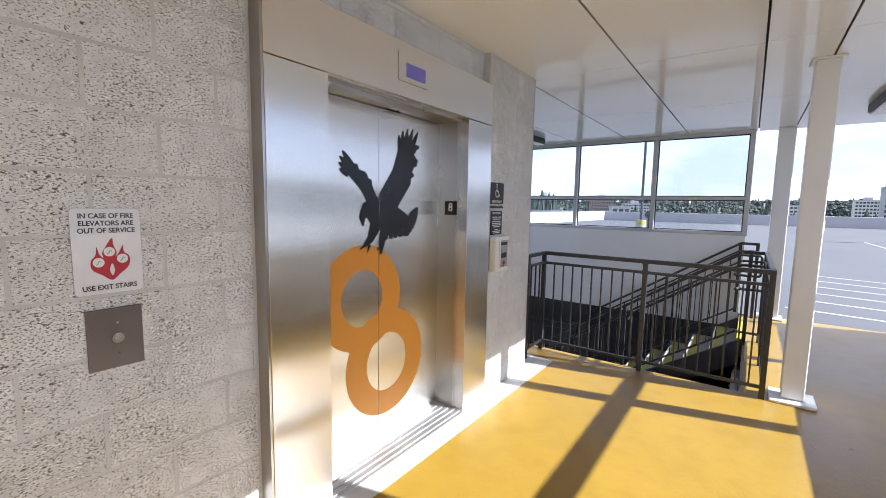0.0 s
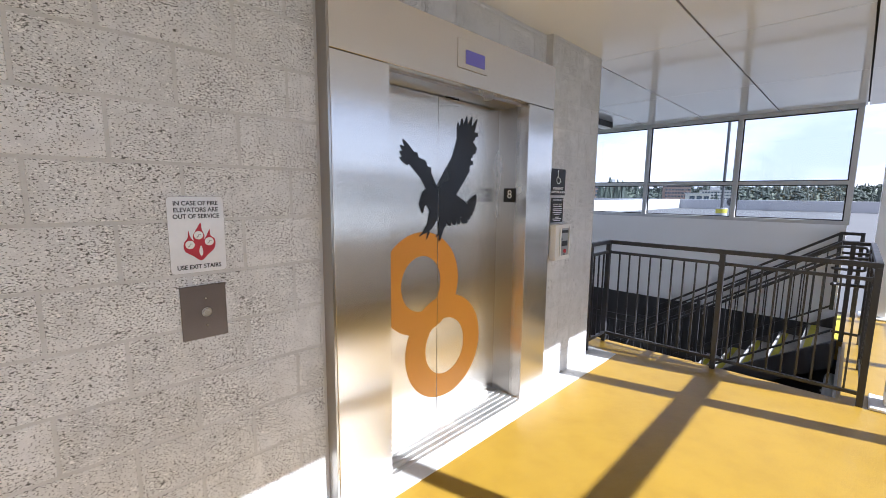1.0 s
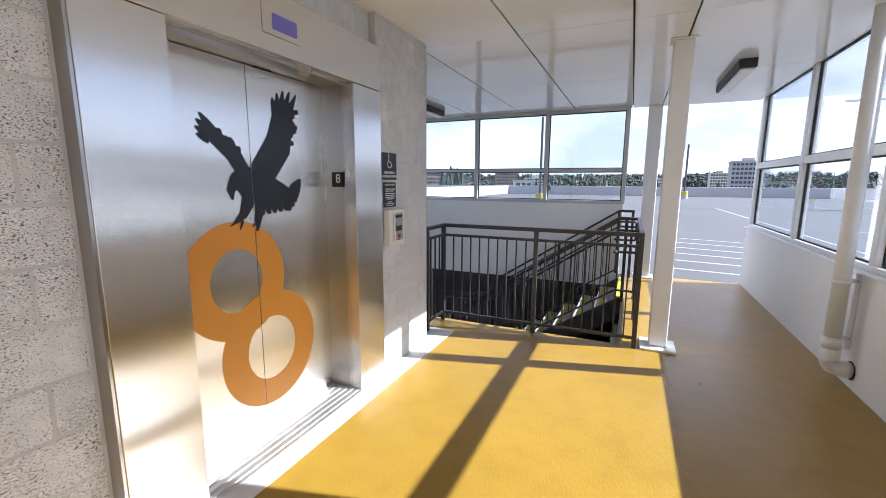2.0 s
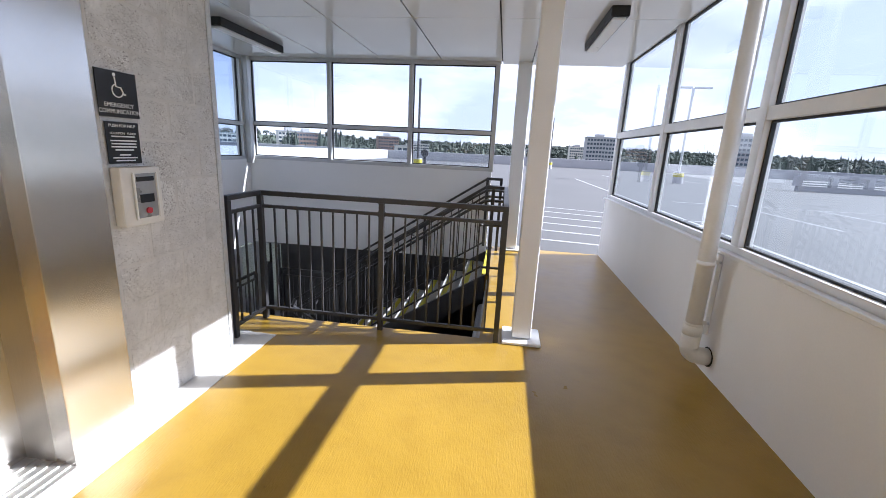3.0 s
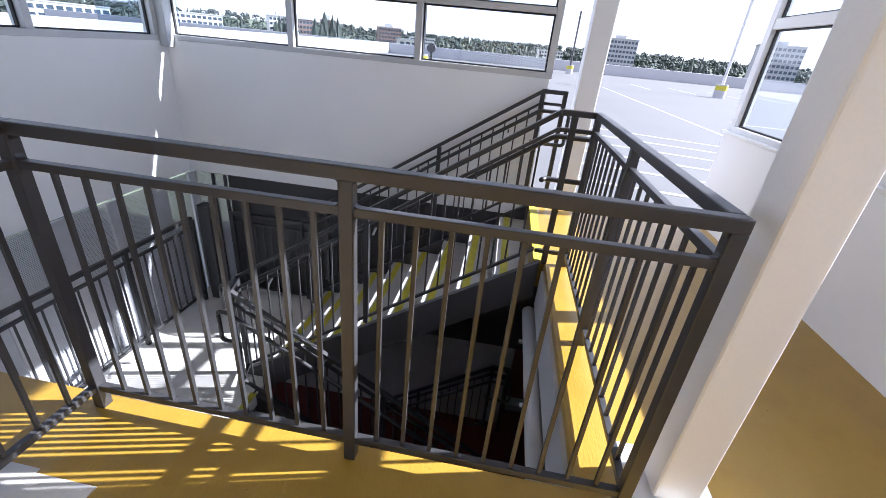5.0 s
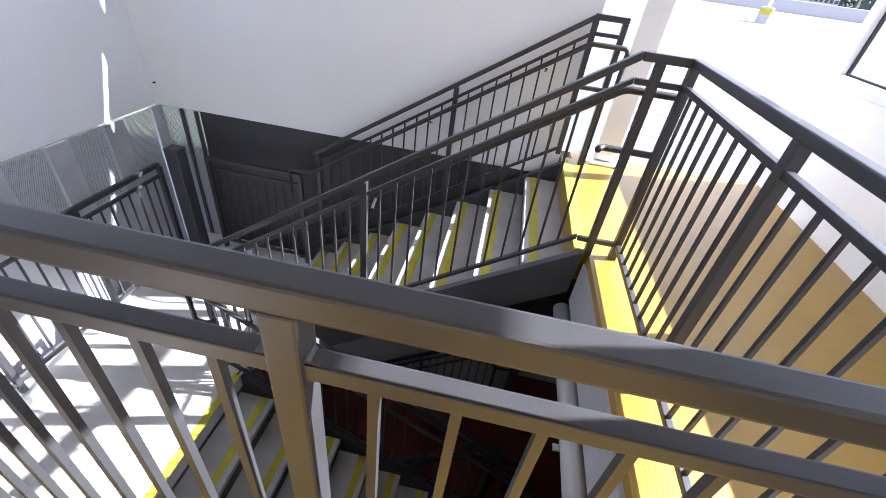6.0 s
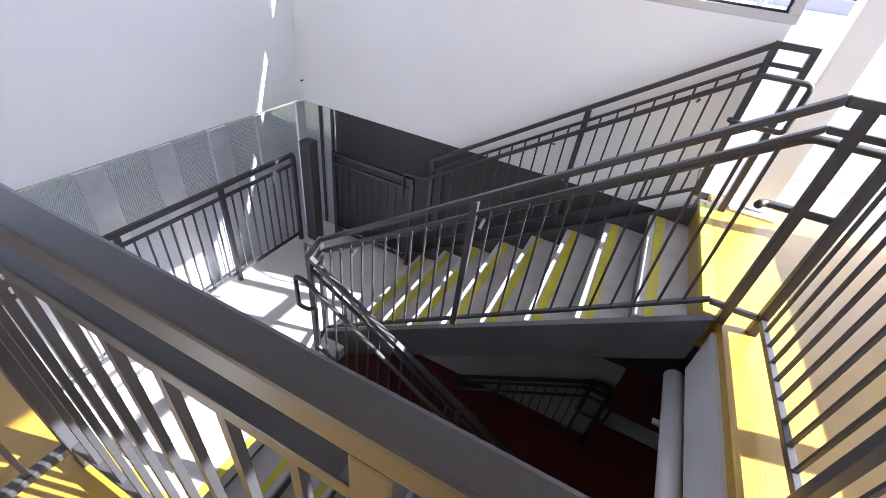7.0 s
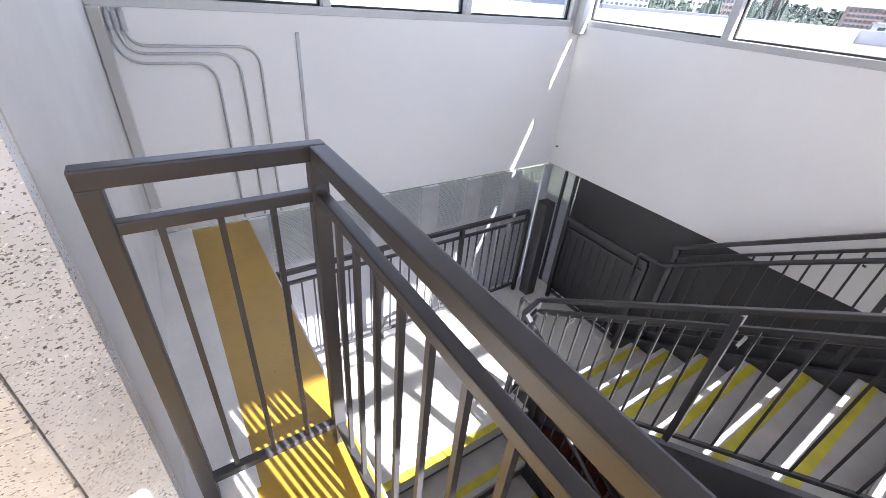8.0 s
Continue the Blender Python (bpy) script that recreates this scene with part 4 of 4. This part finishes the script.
thing("corner_trim", boxes((WEST + 0.001, SHAFT_END + 0.002, 0.0, WEST + 0.035, SHAFT_END + 0.065, 1.149), bevel=0.006), M_SMOOTH, "pale boxed trim where concrete meets the wall", "trim", kind="structure")

# ---- signs and fittings beside the lift ----
FIRE_AT = (0.126, 1.362)
fire = empty("fire_sign", (0, 0.085, 1.35), "silver fire sign with black lettering and red flames", "sign")
corner_arcs = [(cy + 0.014 * math.cos(radians(a)), cz + 0.014 * math.sin(radians(a))) for cy, cz, a0 in ((0.164, 1.483, 0), (0.006, 1.483, 90), (0.006, 1.229, 180), (0.164, 1.229, 270)) for a in range(a0, a0 + 91, 15)]
part("backing", plate([(0.085 + (y - 0.085) * 1.012, 1.356 + (z - 1.356) * 1.008) for y, z in corner_arcs], 0.0002, 0.0026), M_STEEL_DARK, fire)
fire_plate = part("plate", plate(corner_arcs, 0.0, 0.004), M_SIGN, fire)
for text, z in (("IN CASE OF FIRE", 1.472), ("ELEVATORS ARE", 1.448), ("OUT OF SERVICE", 1.424), ("USE EXIT STAIRS", 1.236)):
    lettering(text, 0.0225, (0.0046, 0.085, z), ON_X, fire_plate, M_INK, width=0.90, bold=0.0004)


def flowing(points, steps=6):
    """A closed smooth outline through points."""
    out, n = [], len(points)
    for i in range(n):
        p0, p1, p2, p3 = (Vector(points[(i + k) % n]) for k in (-1, 0, 1, 2))
        for k in range(steps):
            t = k / steps
            v = 0.5 * (2 * p1 + (p2 - p0) * t + (2 * p0 - 5 * p1 + 4 * p2 - p3) * t * t + (3 * p1 - p0 - 3 * p2 + p3) * t ** 3)
            out.append((v.x, v.y))
    return out


tongues = [(0.091, 1.259), (0.066, 1.277), (0.040, 1.297), (0.037, 1.325), (0.050, 1.345), (0.054, 1.372), (0.060, 1.348), (0.070, 1.335), (0.068, 1.352), (0.078, 1.372),
           (0.096, 1.400), (0.099, 1.376), (0.107, 1.352), (0.104, 1.338), (0.113, 1.350), (0.125, 1.374), (0.127, 1.352), (0.142, 1.335), (0.139, 1.303), (0.115, 1.279)]
flames = part("flame_print", plate(flowing(tongues), 0.0042, 0.0004), M_RED, fire_plate)
part("flame_gap", plate(flowing([(0.093, 1.275), (0.086, 1.292), (0.093, 1.315), (0.099, 1.292)]), 0.0046, 0.0003), M_SIGN, fire_plate)
for cy, cz in ((0.087, 1.354), (0.057, 1.320), (0.122, 1.329)):
    part("pictogram_disc", tube([(0.0050, cy, cz), (0.0056, cy, cz)], 0.0155, 24), M_PRINTWHITE, fire_plate)
    mark = tube([(0.0058, cy - 0.007, cz - 0.008), (0.0058, cy - 0.001, cz - 0.003), (0.0058, cy + 0.001, cz + 0.004), (0.0058, cy + 0.007, cz + 0.002)], 0.0016, 6)
    part("pictogram_mark", mark, M_BOXGREY, fire_plate)

call = empty("call_plate", (0, 0.09, 1.07), "bronze lift call plate with a round metal button", "call button")
call_face = part("plate", boxes((0.0, 0.010, 0.963, 0.006, 0.166, 1.170), bevel=0.0015), M_BRONZE, call)
part("button_ring", tube([(0.006, 0.094, 1.065), (0.010, 0.094, 1.065)], 0.018, 24), M_STEEL, call_face)
part("button", tube([(0.010, 0.094, 1.065), (0.014, 0.094, 1.065)], 0.013, 24), M_CHROME, call_face, "polished metal button")
for z in (1.118, 1.012):
    part("screw", tube([(0.006, 0.094, z), (0.0075, 0.094, z)], 0.0035, 10), M_CHROME, call_face)

ada = empty("accessibility_sign", (0, 2.63, 1.62), "black emergency communication sign with white pictogram", "sign")
ada_plate = part("plate", boxes((0.0, 2.528, 1.520, 0.005, 2.738, 1.723), bevel=0.001), M_BLACK, ada)
lettering("EMERGENCY", 0.027, (0.0056, 2.633, 1.573), ON_X, ada_plate, M_PRINTWHITE)
lettering("COMMUNICATION", 0.027, (0.0056, 2.633, 1.545), ON_X, ada_plate, M_PRINTWHITE, width=0.92)
part("pictogram", tube([(0.0052, 2.622, 1.706), (0.0058, 2.622, 1.706)], 0.008, 16), M_PRINTWHITE, ada_plate)
arc = [(0.0055, 2.632 + 0.028 * math.cos(a), 1.638 + 0.028 * math.sin(a)) for a in (radians(110 + 13 * k) for k in range(20))]
part("pictogram", tube(arc, 0.003, 6), M_PRINTWHITE, ada_plate)
part("pictogram", tube([(0.0055, 2.622, 1.697), (0.0055, 2.626, 1.655), (0.0055, 2.650, 1.653), (0.0055, 2.664, 1.622), (0.0055, 2.672, 1.625)], 0.0035, 6), M_PRINTWHITE, ada_plate)

help_sign = empty("help_sign", (0, 2.62, 1.4), "black help sign with small white print", "sign")
help_plate = part("plate", boxes((0.0, 2.545, 1.310, 0.005, 2.722, 1.500), bevel=0.001), M_BLACK, help_sign)
lettering("PUSH FOR HELP", 0.020, (0.0056, 2.633, 1.482), ON_X, help_plate, M_PRINTWHITE)
lettering("LOCATION", 0.015, (0.0056, 2.603, 1.448), ON_X, help_plate, M_PRINTWHITE)
lettering("FLOOR", 0.015, (0.0056, 2.680, 1.448), ON_X, help_plate, M_PRINTWHITE)
for z, w in ((1.434, 0.062), (1.415, 0.070), (1.401, 0.066), (1.387, 0.068), (1.373, 0.050), (1.350, 0.030), (1.337, 0.066), (1.324, 0.052)):
    part("print_bar", boxes((0.005, 2.633 - w, z - 0.003, 0.0056, 2.633 + w, z + 0.003)), M_PRINTWHITE, help_plate)

box = empty("emergency_call_box", (0, 2.66, 1.15), "white emergency call box with a red button", "call box")
part("body", boxes((0.0, 2.540, 1.015, 0.055, 2.770, 1.295), bevel=0.008, segments=2), M_BOXWHITE, box)
box_panel = part("panel", boxes((0.055, 2.60, 1.05, 0.060, 2.735, 1.265), bevel=0.003), M_BOXGREY, box)
part("slot", boxes((0.060, 2.618, 1.228, 0.063, 2.718, 1.250)), M_BLACK, box_panel)
part("display", boxes((0.060, 2.630, 1.125, 0.063, 2.710, 1.165)), M_BLACK, box_panel)
part("red_button", tube([(0.060, 2.670, 1.085), (0.070, 2.670, 1.085)], 0.015, 20), M_RED, box_panel, "red push button")
for y in (2.597, 2.731):
    part("cover_frame", boxes((0.060, y, 1.045, 0.068, y + 0.007, 1.270)), M_PRINTWHITE, box_panel)
# these two sit on the masonry face, set back from the lift surround
fire.location = (WALLX, FIRE_AT[0], FIRE_AT[1])
call.location = (WALLX, 0.133, 1.076)


# ---- parking deck ----
def parapet(name, x0, y0, x1, y1, h, label):
    return thing(name, boxes((x0, y0, -0.02, x1, y1, h), bevel=0.03), M_PARAPET, label, "parapet", "parapets", "structure")


parapet("parapet", -60, 56, 40, 56.35, 1.08, "white painted deck parapet")
parapet("parapet", 40, 40, 40.35, 56.35, 1.08, "white painted deck parapet")
parapet("parapet", 40.35, 40, 75, 40.35, 1.08, "white painted deck parapet")
parapet("parapet", 74.6, -40, 75, 40, 1.08, "white painted deck parapet")
parapet("parapet", -14.0, 7.4, -13.7, 55.9, 1.08, "white painted deck parapet")
ramp = empty("ramp_wall", (30, 20, 0), "white ramp wall with louvred openings", "wall", kind="structure")
part("wall", boxes((20, 30.0, -0.02, 60, 30.3, 0.32), (20, 30.0, 0.92, 60, 30.3, 1.08)), M_PARAPET, ramp)
for k in range(21):
    part("pier", boxes((20 + 2 * k - 0.18, 29.97, 0.32, 20 + 2 * k + 0.18, 30.33, 0.92)), M_PARAPET, ramp)
for k in range(4):
    part("louvre", boxes((20, 30.12, 0.38 + 0.14 * k, 60, 30.18, 0.44 + 0.14 * k)), M_CONCB, ramp)
lines = bmesh.new()
for k in range(6):
    beam((2.2 + 0.15 * k, 8.3 + 0.95 * k, -0.0105), (5.8 + 0.25 * k, 7.75 + 0.85 * k, -0.0105), 0.10, 0.006, lines)
for k in range(14):
    beam((10 + 2.75 * k, 12, -0.0105), (10 + 2.75 * k, 17.2, -0.0105), 0.10, 0.006, lines)
    beam((10 + 2.75 * k, 33, -0.0105), (10 + 2.75 * k, 38.2, -0.0105), 0.10, 0.006, lines)
beam((8, 17.2, -0.0105), (48, 17.2, -0.0105), 0.10, 0.006, lines)
beam((6.5, 2, -0.0105), (6.5, 30, -0.0105), 0.10, 0.006, lines)
thing("deck_marking", lines, M_LINE, "white painted parking lines on the deck", "road marking", kind="stuff")


def light_pole(x, y, h, mat, arms, label):
    root = empty("light_pole", (x, y, 0), label, "light pole", "light poles")
    pedestal = part("pedestal", tube([(x, y, -0.02), (x, y, 0.75)], 0.32, 16), M_PARAPET, root)
    part("warning_band", tube([(x, y, 0.42), (x, y, 0.68)], 0.325, 16), M_NOSE, pedestal, "yellow warning band")
    part("mast", tube([(x, y, 0.75), (x, y, h)], 0.085, 10), mat, root)
    if arms:
        part("lamp_head", boxes((x - 1.1, y - 0.16, h, x - 0.1, y + 0.16, h + 0.12), bevel=0.03), mat, root)
        part("lamp_head", boxes((x + 0.1, y - 0.16, h, x + 1.1, y + 0.16, h + 0.12), bevel=0.03), mat, root)


light_pole(-4.52, 31.3, 6.2, M_POLE, False, "slim dark light pole on the parking deck")
light_pole(6.4, 47.0, 5.2, M_POLE, False, "slim dark light pole on the parking deck")
light_pole(13.4, 31.3, 6.05, M_PALEPOLE, True, "pale light pole with two lamp heads")
fan = empty("deck_ventilator", (-3.75, 30, 0), "round dark ventilator on the deck edge", "ventilator")
part("drum", tube([(-3.75, 29.8, 1.15), (-3.75, 30.1, 1.15)], 0.26, 20), M_POLE, fan)
part("stand", boxes((-3.83, 29.85, -0.012, -3.67, 30.05, 0.92)), M_POLE, fan)

# ---- town below and the wooded skyline ----
def ground_z(x, y):
    """Flat near the deck, then rising to wooded slopes."""
    d = math.hypot(x, y)
    return -24 + max(0.0, d - 260) * 0.040 + (2.5 * math.sin(x * 0.006) + 2.0 * math.sin(y * 0.009 + x * 0.004) if d > 350 else 0.0)


gx = bmesh.new()
bmesh.ops.create_grid(gx, x_segments=90, y_segments=90, size=2600)
for v in gx.verts:
    v.co.z = min(ground_z(v.co.x, v.co.y), 17.0)
thing("ground", gx, M_LAND, "wooded town ground far below the deck", "ground", kind="structure", smooth=True)


rng = random.Random(5)


def conifer(verts, faces, x, y, z, h, r):
    """Stacked ragged skirts round a tapering stem."""
    tiers = 5
    for k in range(tiers):
        t0 = 0.08 + 0.78 * k / tiers
        z0, z1 = z + h * t0, z + h * min(1.0, t0 + 0.36)
        rr = r * (1 - 0.86 * k / tiers)
        n = 7
        top = len(verts)
        verts.append((x + rng.uniform(-0.1, 0.1) * r, y + rng.uniform(-0.1, 0.1) * r, z1))
        for j in range(n):
            a = 2 * math.pi * (j + rng.uniform(-0.3, 0.3)) / n
            q = rr * rng.uniform(0.65, 1.2)
            verts.append((x + q * math.cos(a), y + q * math.sin(a), z0 + rng.uniform(-0.05, 0.05) * h))
        for j in range(n):
            faces.append((top, top + 1 + j, top + 1 + (j + 1) % n))


def broadleaf(verts, faces, x, y, z, h, r):
    """A crown of many small leaf clumps."""
    for k in range(16):
        a, b = rng.uniform(0, 6.283), rng.uniform(-0.4, 1.2)
        q = r * rng.uniform(0.45, 0.95)
        c = Vector((x + q * math.cos(a) * math.cos(b), y + q * math.sin(a) * math.cos(b), z + h * 0.55 + 0.45 * h * math.sin(b)))
        s = r * rng.uniform(0.28, 0.5)
        base = len(verts)
        for d in ((1, 0, 0), (-1, 0, 0), (0, 1, 0), (0, -1, 0), (0, 0, 0.8), (0, 0, -0.8)):
            verts.append(tuple(c + Vector(d) * s * rng.uniform(0.7, 1.3)))
        for f in ((0, 2, 4), (2, 1, 4), (1, 3, 4), (3, 0, 4), (2, 0, 5), (1, 2, 5), (3, 1, 5), (0, 3, 5)):
            faces.append(tuple(base + i for i in f))


def woods(name, count, dmin, dmax, az0, az1, label, pines=0.5, tall=(15, 27), round_tall=(9, 18)):
    verts, faces = [], []
    for _ in range(count):
        az = radians(rng.uniform(az0, az1))
        d = rng.uniform(dmin, dmax)
        x, y = d * math.sin(az), d * math.cos(az)
        z = min(ground_z(x, y), 17.0) - 1
        if rng.random() < pines:
            h = rng.uniform(*tall)
            conifer(verts, faces, x, y, z, h, h * rng.uniform(0.17, 0.26))
        else:
            h = rng.uniform(*round_tall)
            broadleaf(verts, faces, x, y, z, h, h * 0.5)
    me = bpy.data.meshes.new(name)
    me.from_pydata(verts, [], faces)
    me.materials.append(M_WOOD)
    tagged(new(name, me), label, "trees", kind="stuff")


woods("far_woods", 2600, 620, 1250, -85, 75, "dark evergreen woods along the skyline", 0.28, (11, 21), (8, 15))
woods("conifer_stand", 16, 300, 345, -24.0, -21.2, "tall dark conifers standing above the town roofs", 1.0, (27, 37))
woods("conifer_stand", 12, 300, 345, -28.4, -26.6, "tall dark conifers beside brick apartment blocks", 1.0, (26, 33))
woods("conifer_stand", 26, 250, 330, 30, 40, "dark conifers in front of a glass office block", 0.8, (24, 32), (16, 22))
woods("far_woods", 520, 270, 620, -85, 75, "scattered dark trees in the town")


def building(az, d, w, dep, top, storey, bays, mat, label, plant=True):
    """A block with a window in every bay of every upper storey, facing the deck; top: its roof height over the deck."""
    a = radians(az)
    x, y = d * math.sin(a), d * math.cos(a)
    z = ground_z(x, y) - 1
    h = top - z
    root = empty("building", (x, y, z), label, "building", "distant buildings")
    turn = Matrix.Translation((x, y, z)) @ Matrix.Rotation(-a + 0.15, 4, "Z")

    def put(name, items, material, under=None):
        bm = boxes(*items)
        bmesh.ops.transform(bm, matrix=turn, verts=bm.verts[:])
        return part(name, bm, material, under or root)

    put("wall", [(-w / 2, 0, 0, w / 2, dep, h)], mat)
    top_slab = put("roof", [(-w / 2 - 0.4, -0.4, h, w / 2 + 0.4, dep + 0.4, h + 0.6)], M_CONCB)
    if plant:
        put("roof_plant", [(-w * 0.18, dep * 0.3, h + 0.6, w * 0.12, dep * 0.7, h + 3.2)], M_CONCB, top_slab)
    bw = w / bays
    me = mesh_of(boxes((-bw * 0.36, -0.12, 0, bw * 0.36, 0.2, storey * 0.52)), "window", M_FARWIN)
    for i in range(min(8, int((top + 6) / storey))):
        for j in range(bays):
            ob = new("window", me)
            ob.parent = root
            ob.matrix_parent_inverse = Matrix.Translation((x, y, z)).inverted()
            ob.matrix_basis = turn @ Matrix.Translation((-w / 2 + bw * (j + 0.5), 0, h - storey * (i + 0.85)))


building(12.0, 420, 25, 22, 19.0, 3.6, 9, M_CONCB, "grey office block with dark glass far off")
building(9.3, 560, 20, 16, 12.5, 3.2, 8, M_CREAM, "cream apartment block far off")
building(-27.6, 360, 18, 16, 9.5, 3.0, 7, M_CREAM, "pale apartment block among trees")
building(-25.6, 350, 16, 16, 9.0, 3.0, 7, M_BRICK, "brown brick apartment block among trees")
building(-22.4, 330, 9, 12, 9.6, 3.0, 4, M_BRICK, "narrow red brick block among trees")
building(-15.4, 420, 20, 16, 11.0, 2.9, 8, M_BRICK, "brown balcony apartment block far off")
building(-11.5, 500, 26, 14, 6.5, 3.0, 10, M_CREAM, "low cream apartment block far off")
building(-13.0, 240, 9, 12, 2.2, 3.0, 3, M_CREAM, "small white flat-roofed building near the deck", False)
building(27.1, 380, 26, 20, 20.5, 3.4, 10, M_CONCB, "wide grey office block behind the deck")
building(-70.0, 300, 60, 40, 3.5, 4.0, 12, M_CREAM, "long white commercial building far off", False)
building(-58.0, 340, 46, 40, 3.0, 4.0, 10, M_CREAM, "long white commercial building far off", False)
building(-47.0, 330, 40, 30, 3.5, 4.0, 10, M_CREAM, "long white commercial building far off", False)
building(4.2, 520, 26, 20, 6.5, 3.4, 9, M_CREAM, "cream commercial block far off", False)
building(-36.0, 380, 30, 20, 6.0, 3.4, 9, M_CREAM, "pale commercial block among trees", False)


# ---- masonry blocks ----
BL, BH, JOINT = 0.4064, 0.2032, 0.010


def lay(spans, place, parent, cut_x=False, material=M_BLOCK):
    """Lays courses of blocks on a wall; spans gives (lo, hi, z0, z1) stretches to fill."""
    shared = {}
    for lo, hi, zlo, zhi in spans:
        k = 0
        z = 0.0
        while z < zhi - 0.02:
            z1 = min(z + BH, zhi)
            zz = max(z, zlo)
            if z1 - zz > 0.03:
                start = 0.09 + (0.0 if k % 2 else BL / 2) - BL * 40
                n = int((lo - start) // BL)
                a = start + n * BL
                while a < hi - 0.01:
                    s, e = max(a, lo), min(a + BL, hi)
                    if e - s > 0.02:
                        ln, ht = round(e - s - JOINT, 3), round(z1 - zz - JOINT, 3)
                        if (ln, ht) not in shared:
                            bm = boxes((-0.09, -ln / 2, -ht / 2, 0.0, ln / 2, ht / 2), bevel=0.003) if not cut_x else boxes((-ln / 2, -0.09, -ht / 2, ln / 2, 0.0, ht / 2), bevel=0.003)
                            shared[(ln, ht)] = mesh_of(bm, "block", material)
                        piece("block", shared[(ln, ht)], place((s + e) / 2, (zz + z1) / 2), parent)
                    a += BL
            z += BH
            k += 1


lay([(-1.55, J_OUT0 - 0.02, 0.0, CEIL - 0.006), (J_OUT0 - 0.02, J_OUT1 + 0.002, HEAD_TOP + 0.004, CEIL - 0.006)],
    lambda a, z: (WALLX, a, z), wall_shaft)
lay([(J_OUT1 + 0.002, TURN - 0.001, 0.0, CEIL - 0.006)], lambda a, z: (WALLX2, a, z), wall_shaft, material=M_BLOCK_FINE)
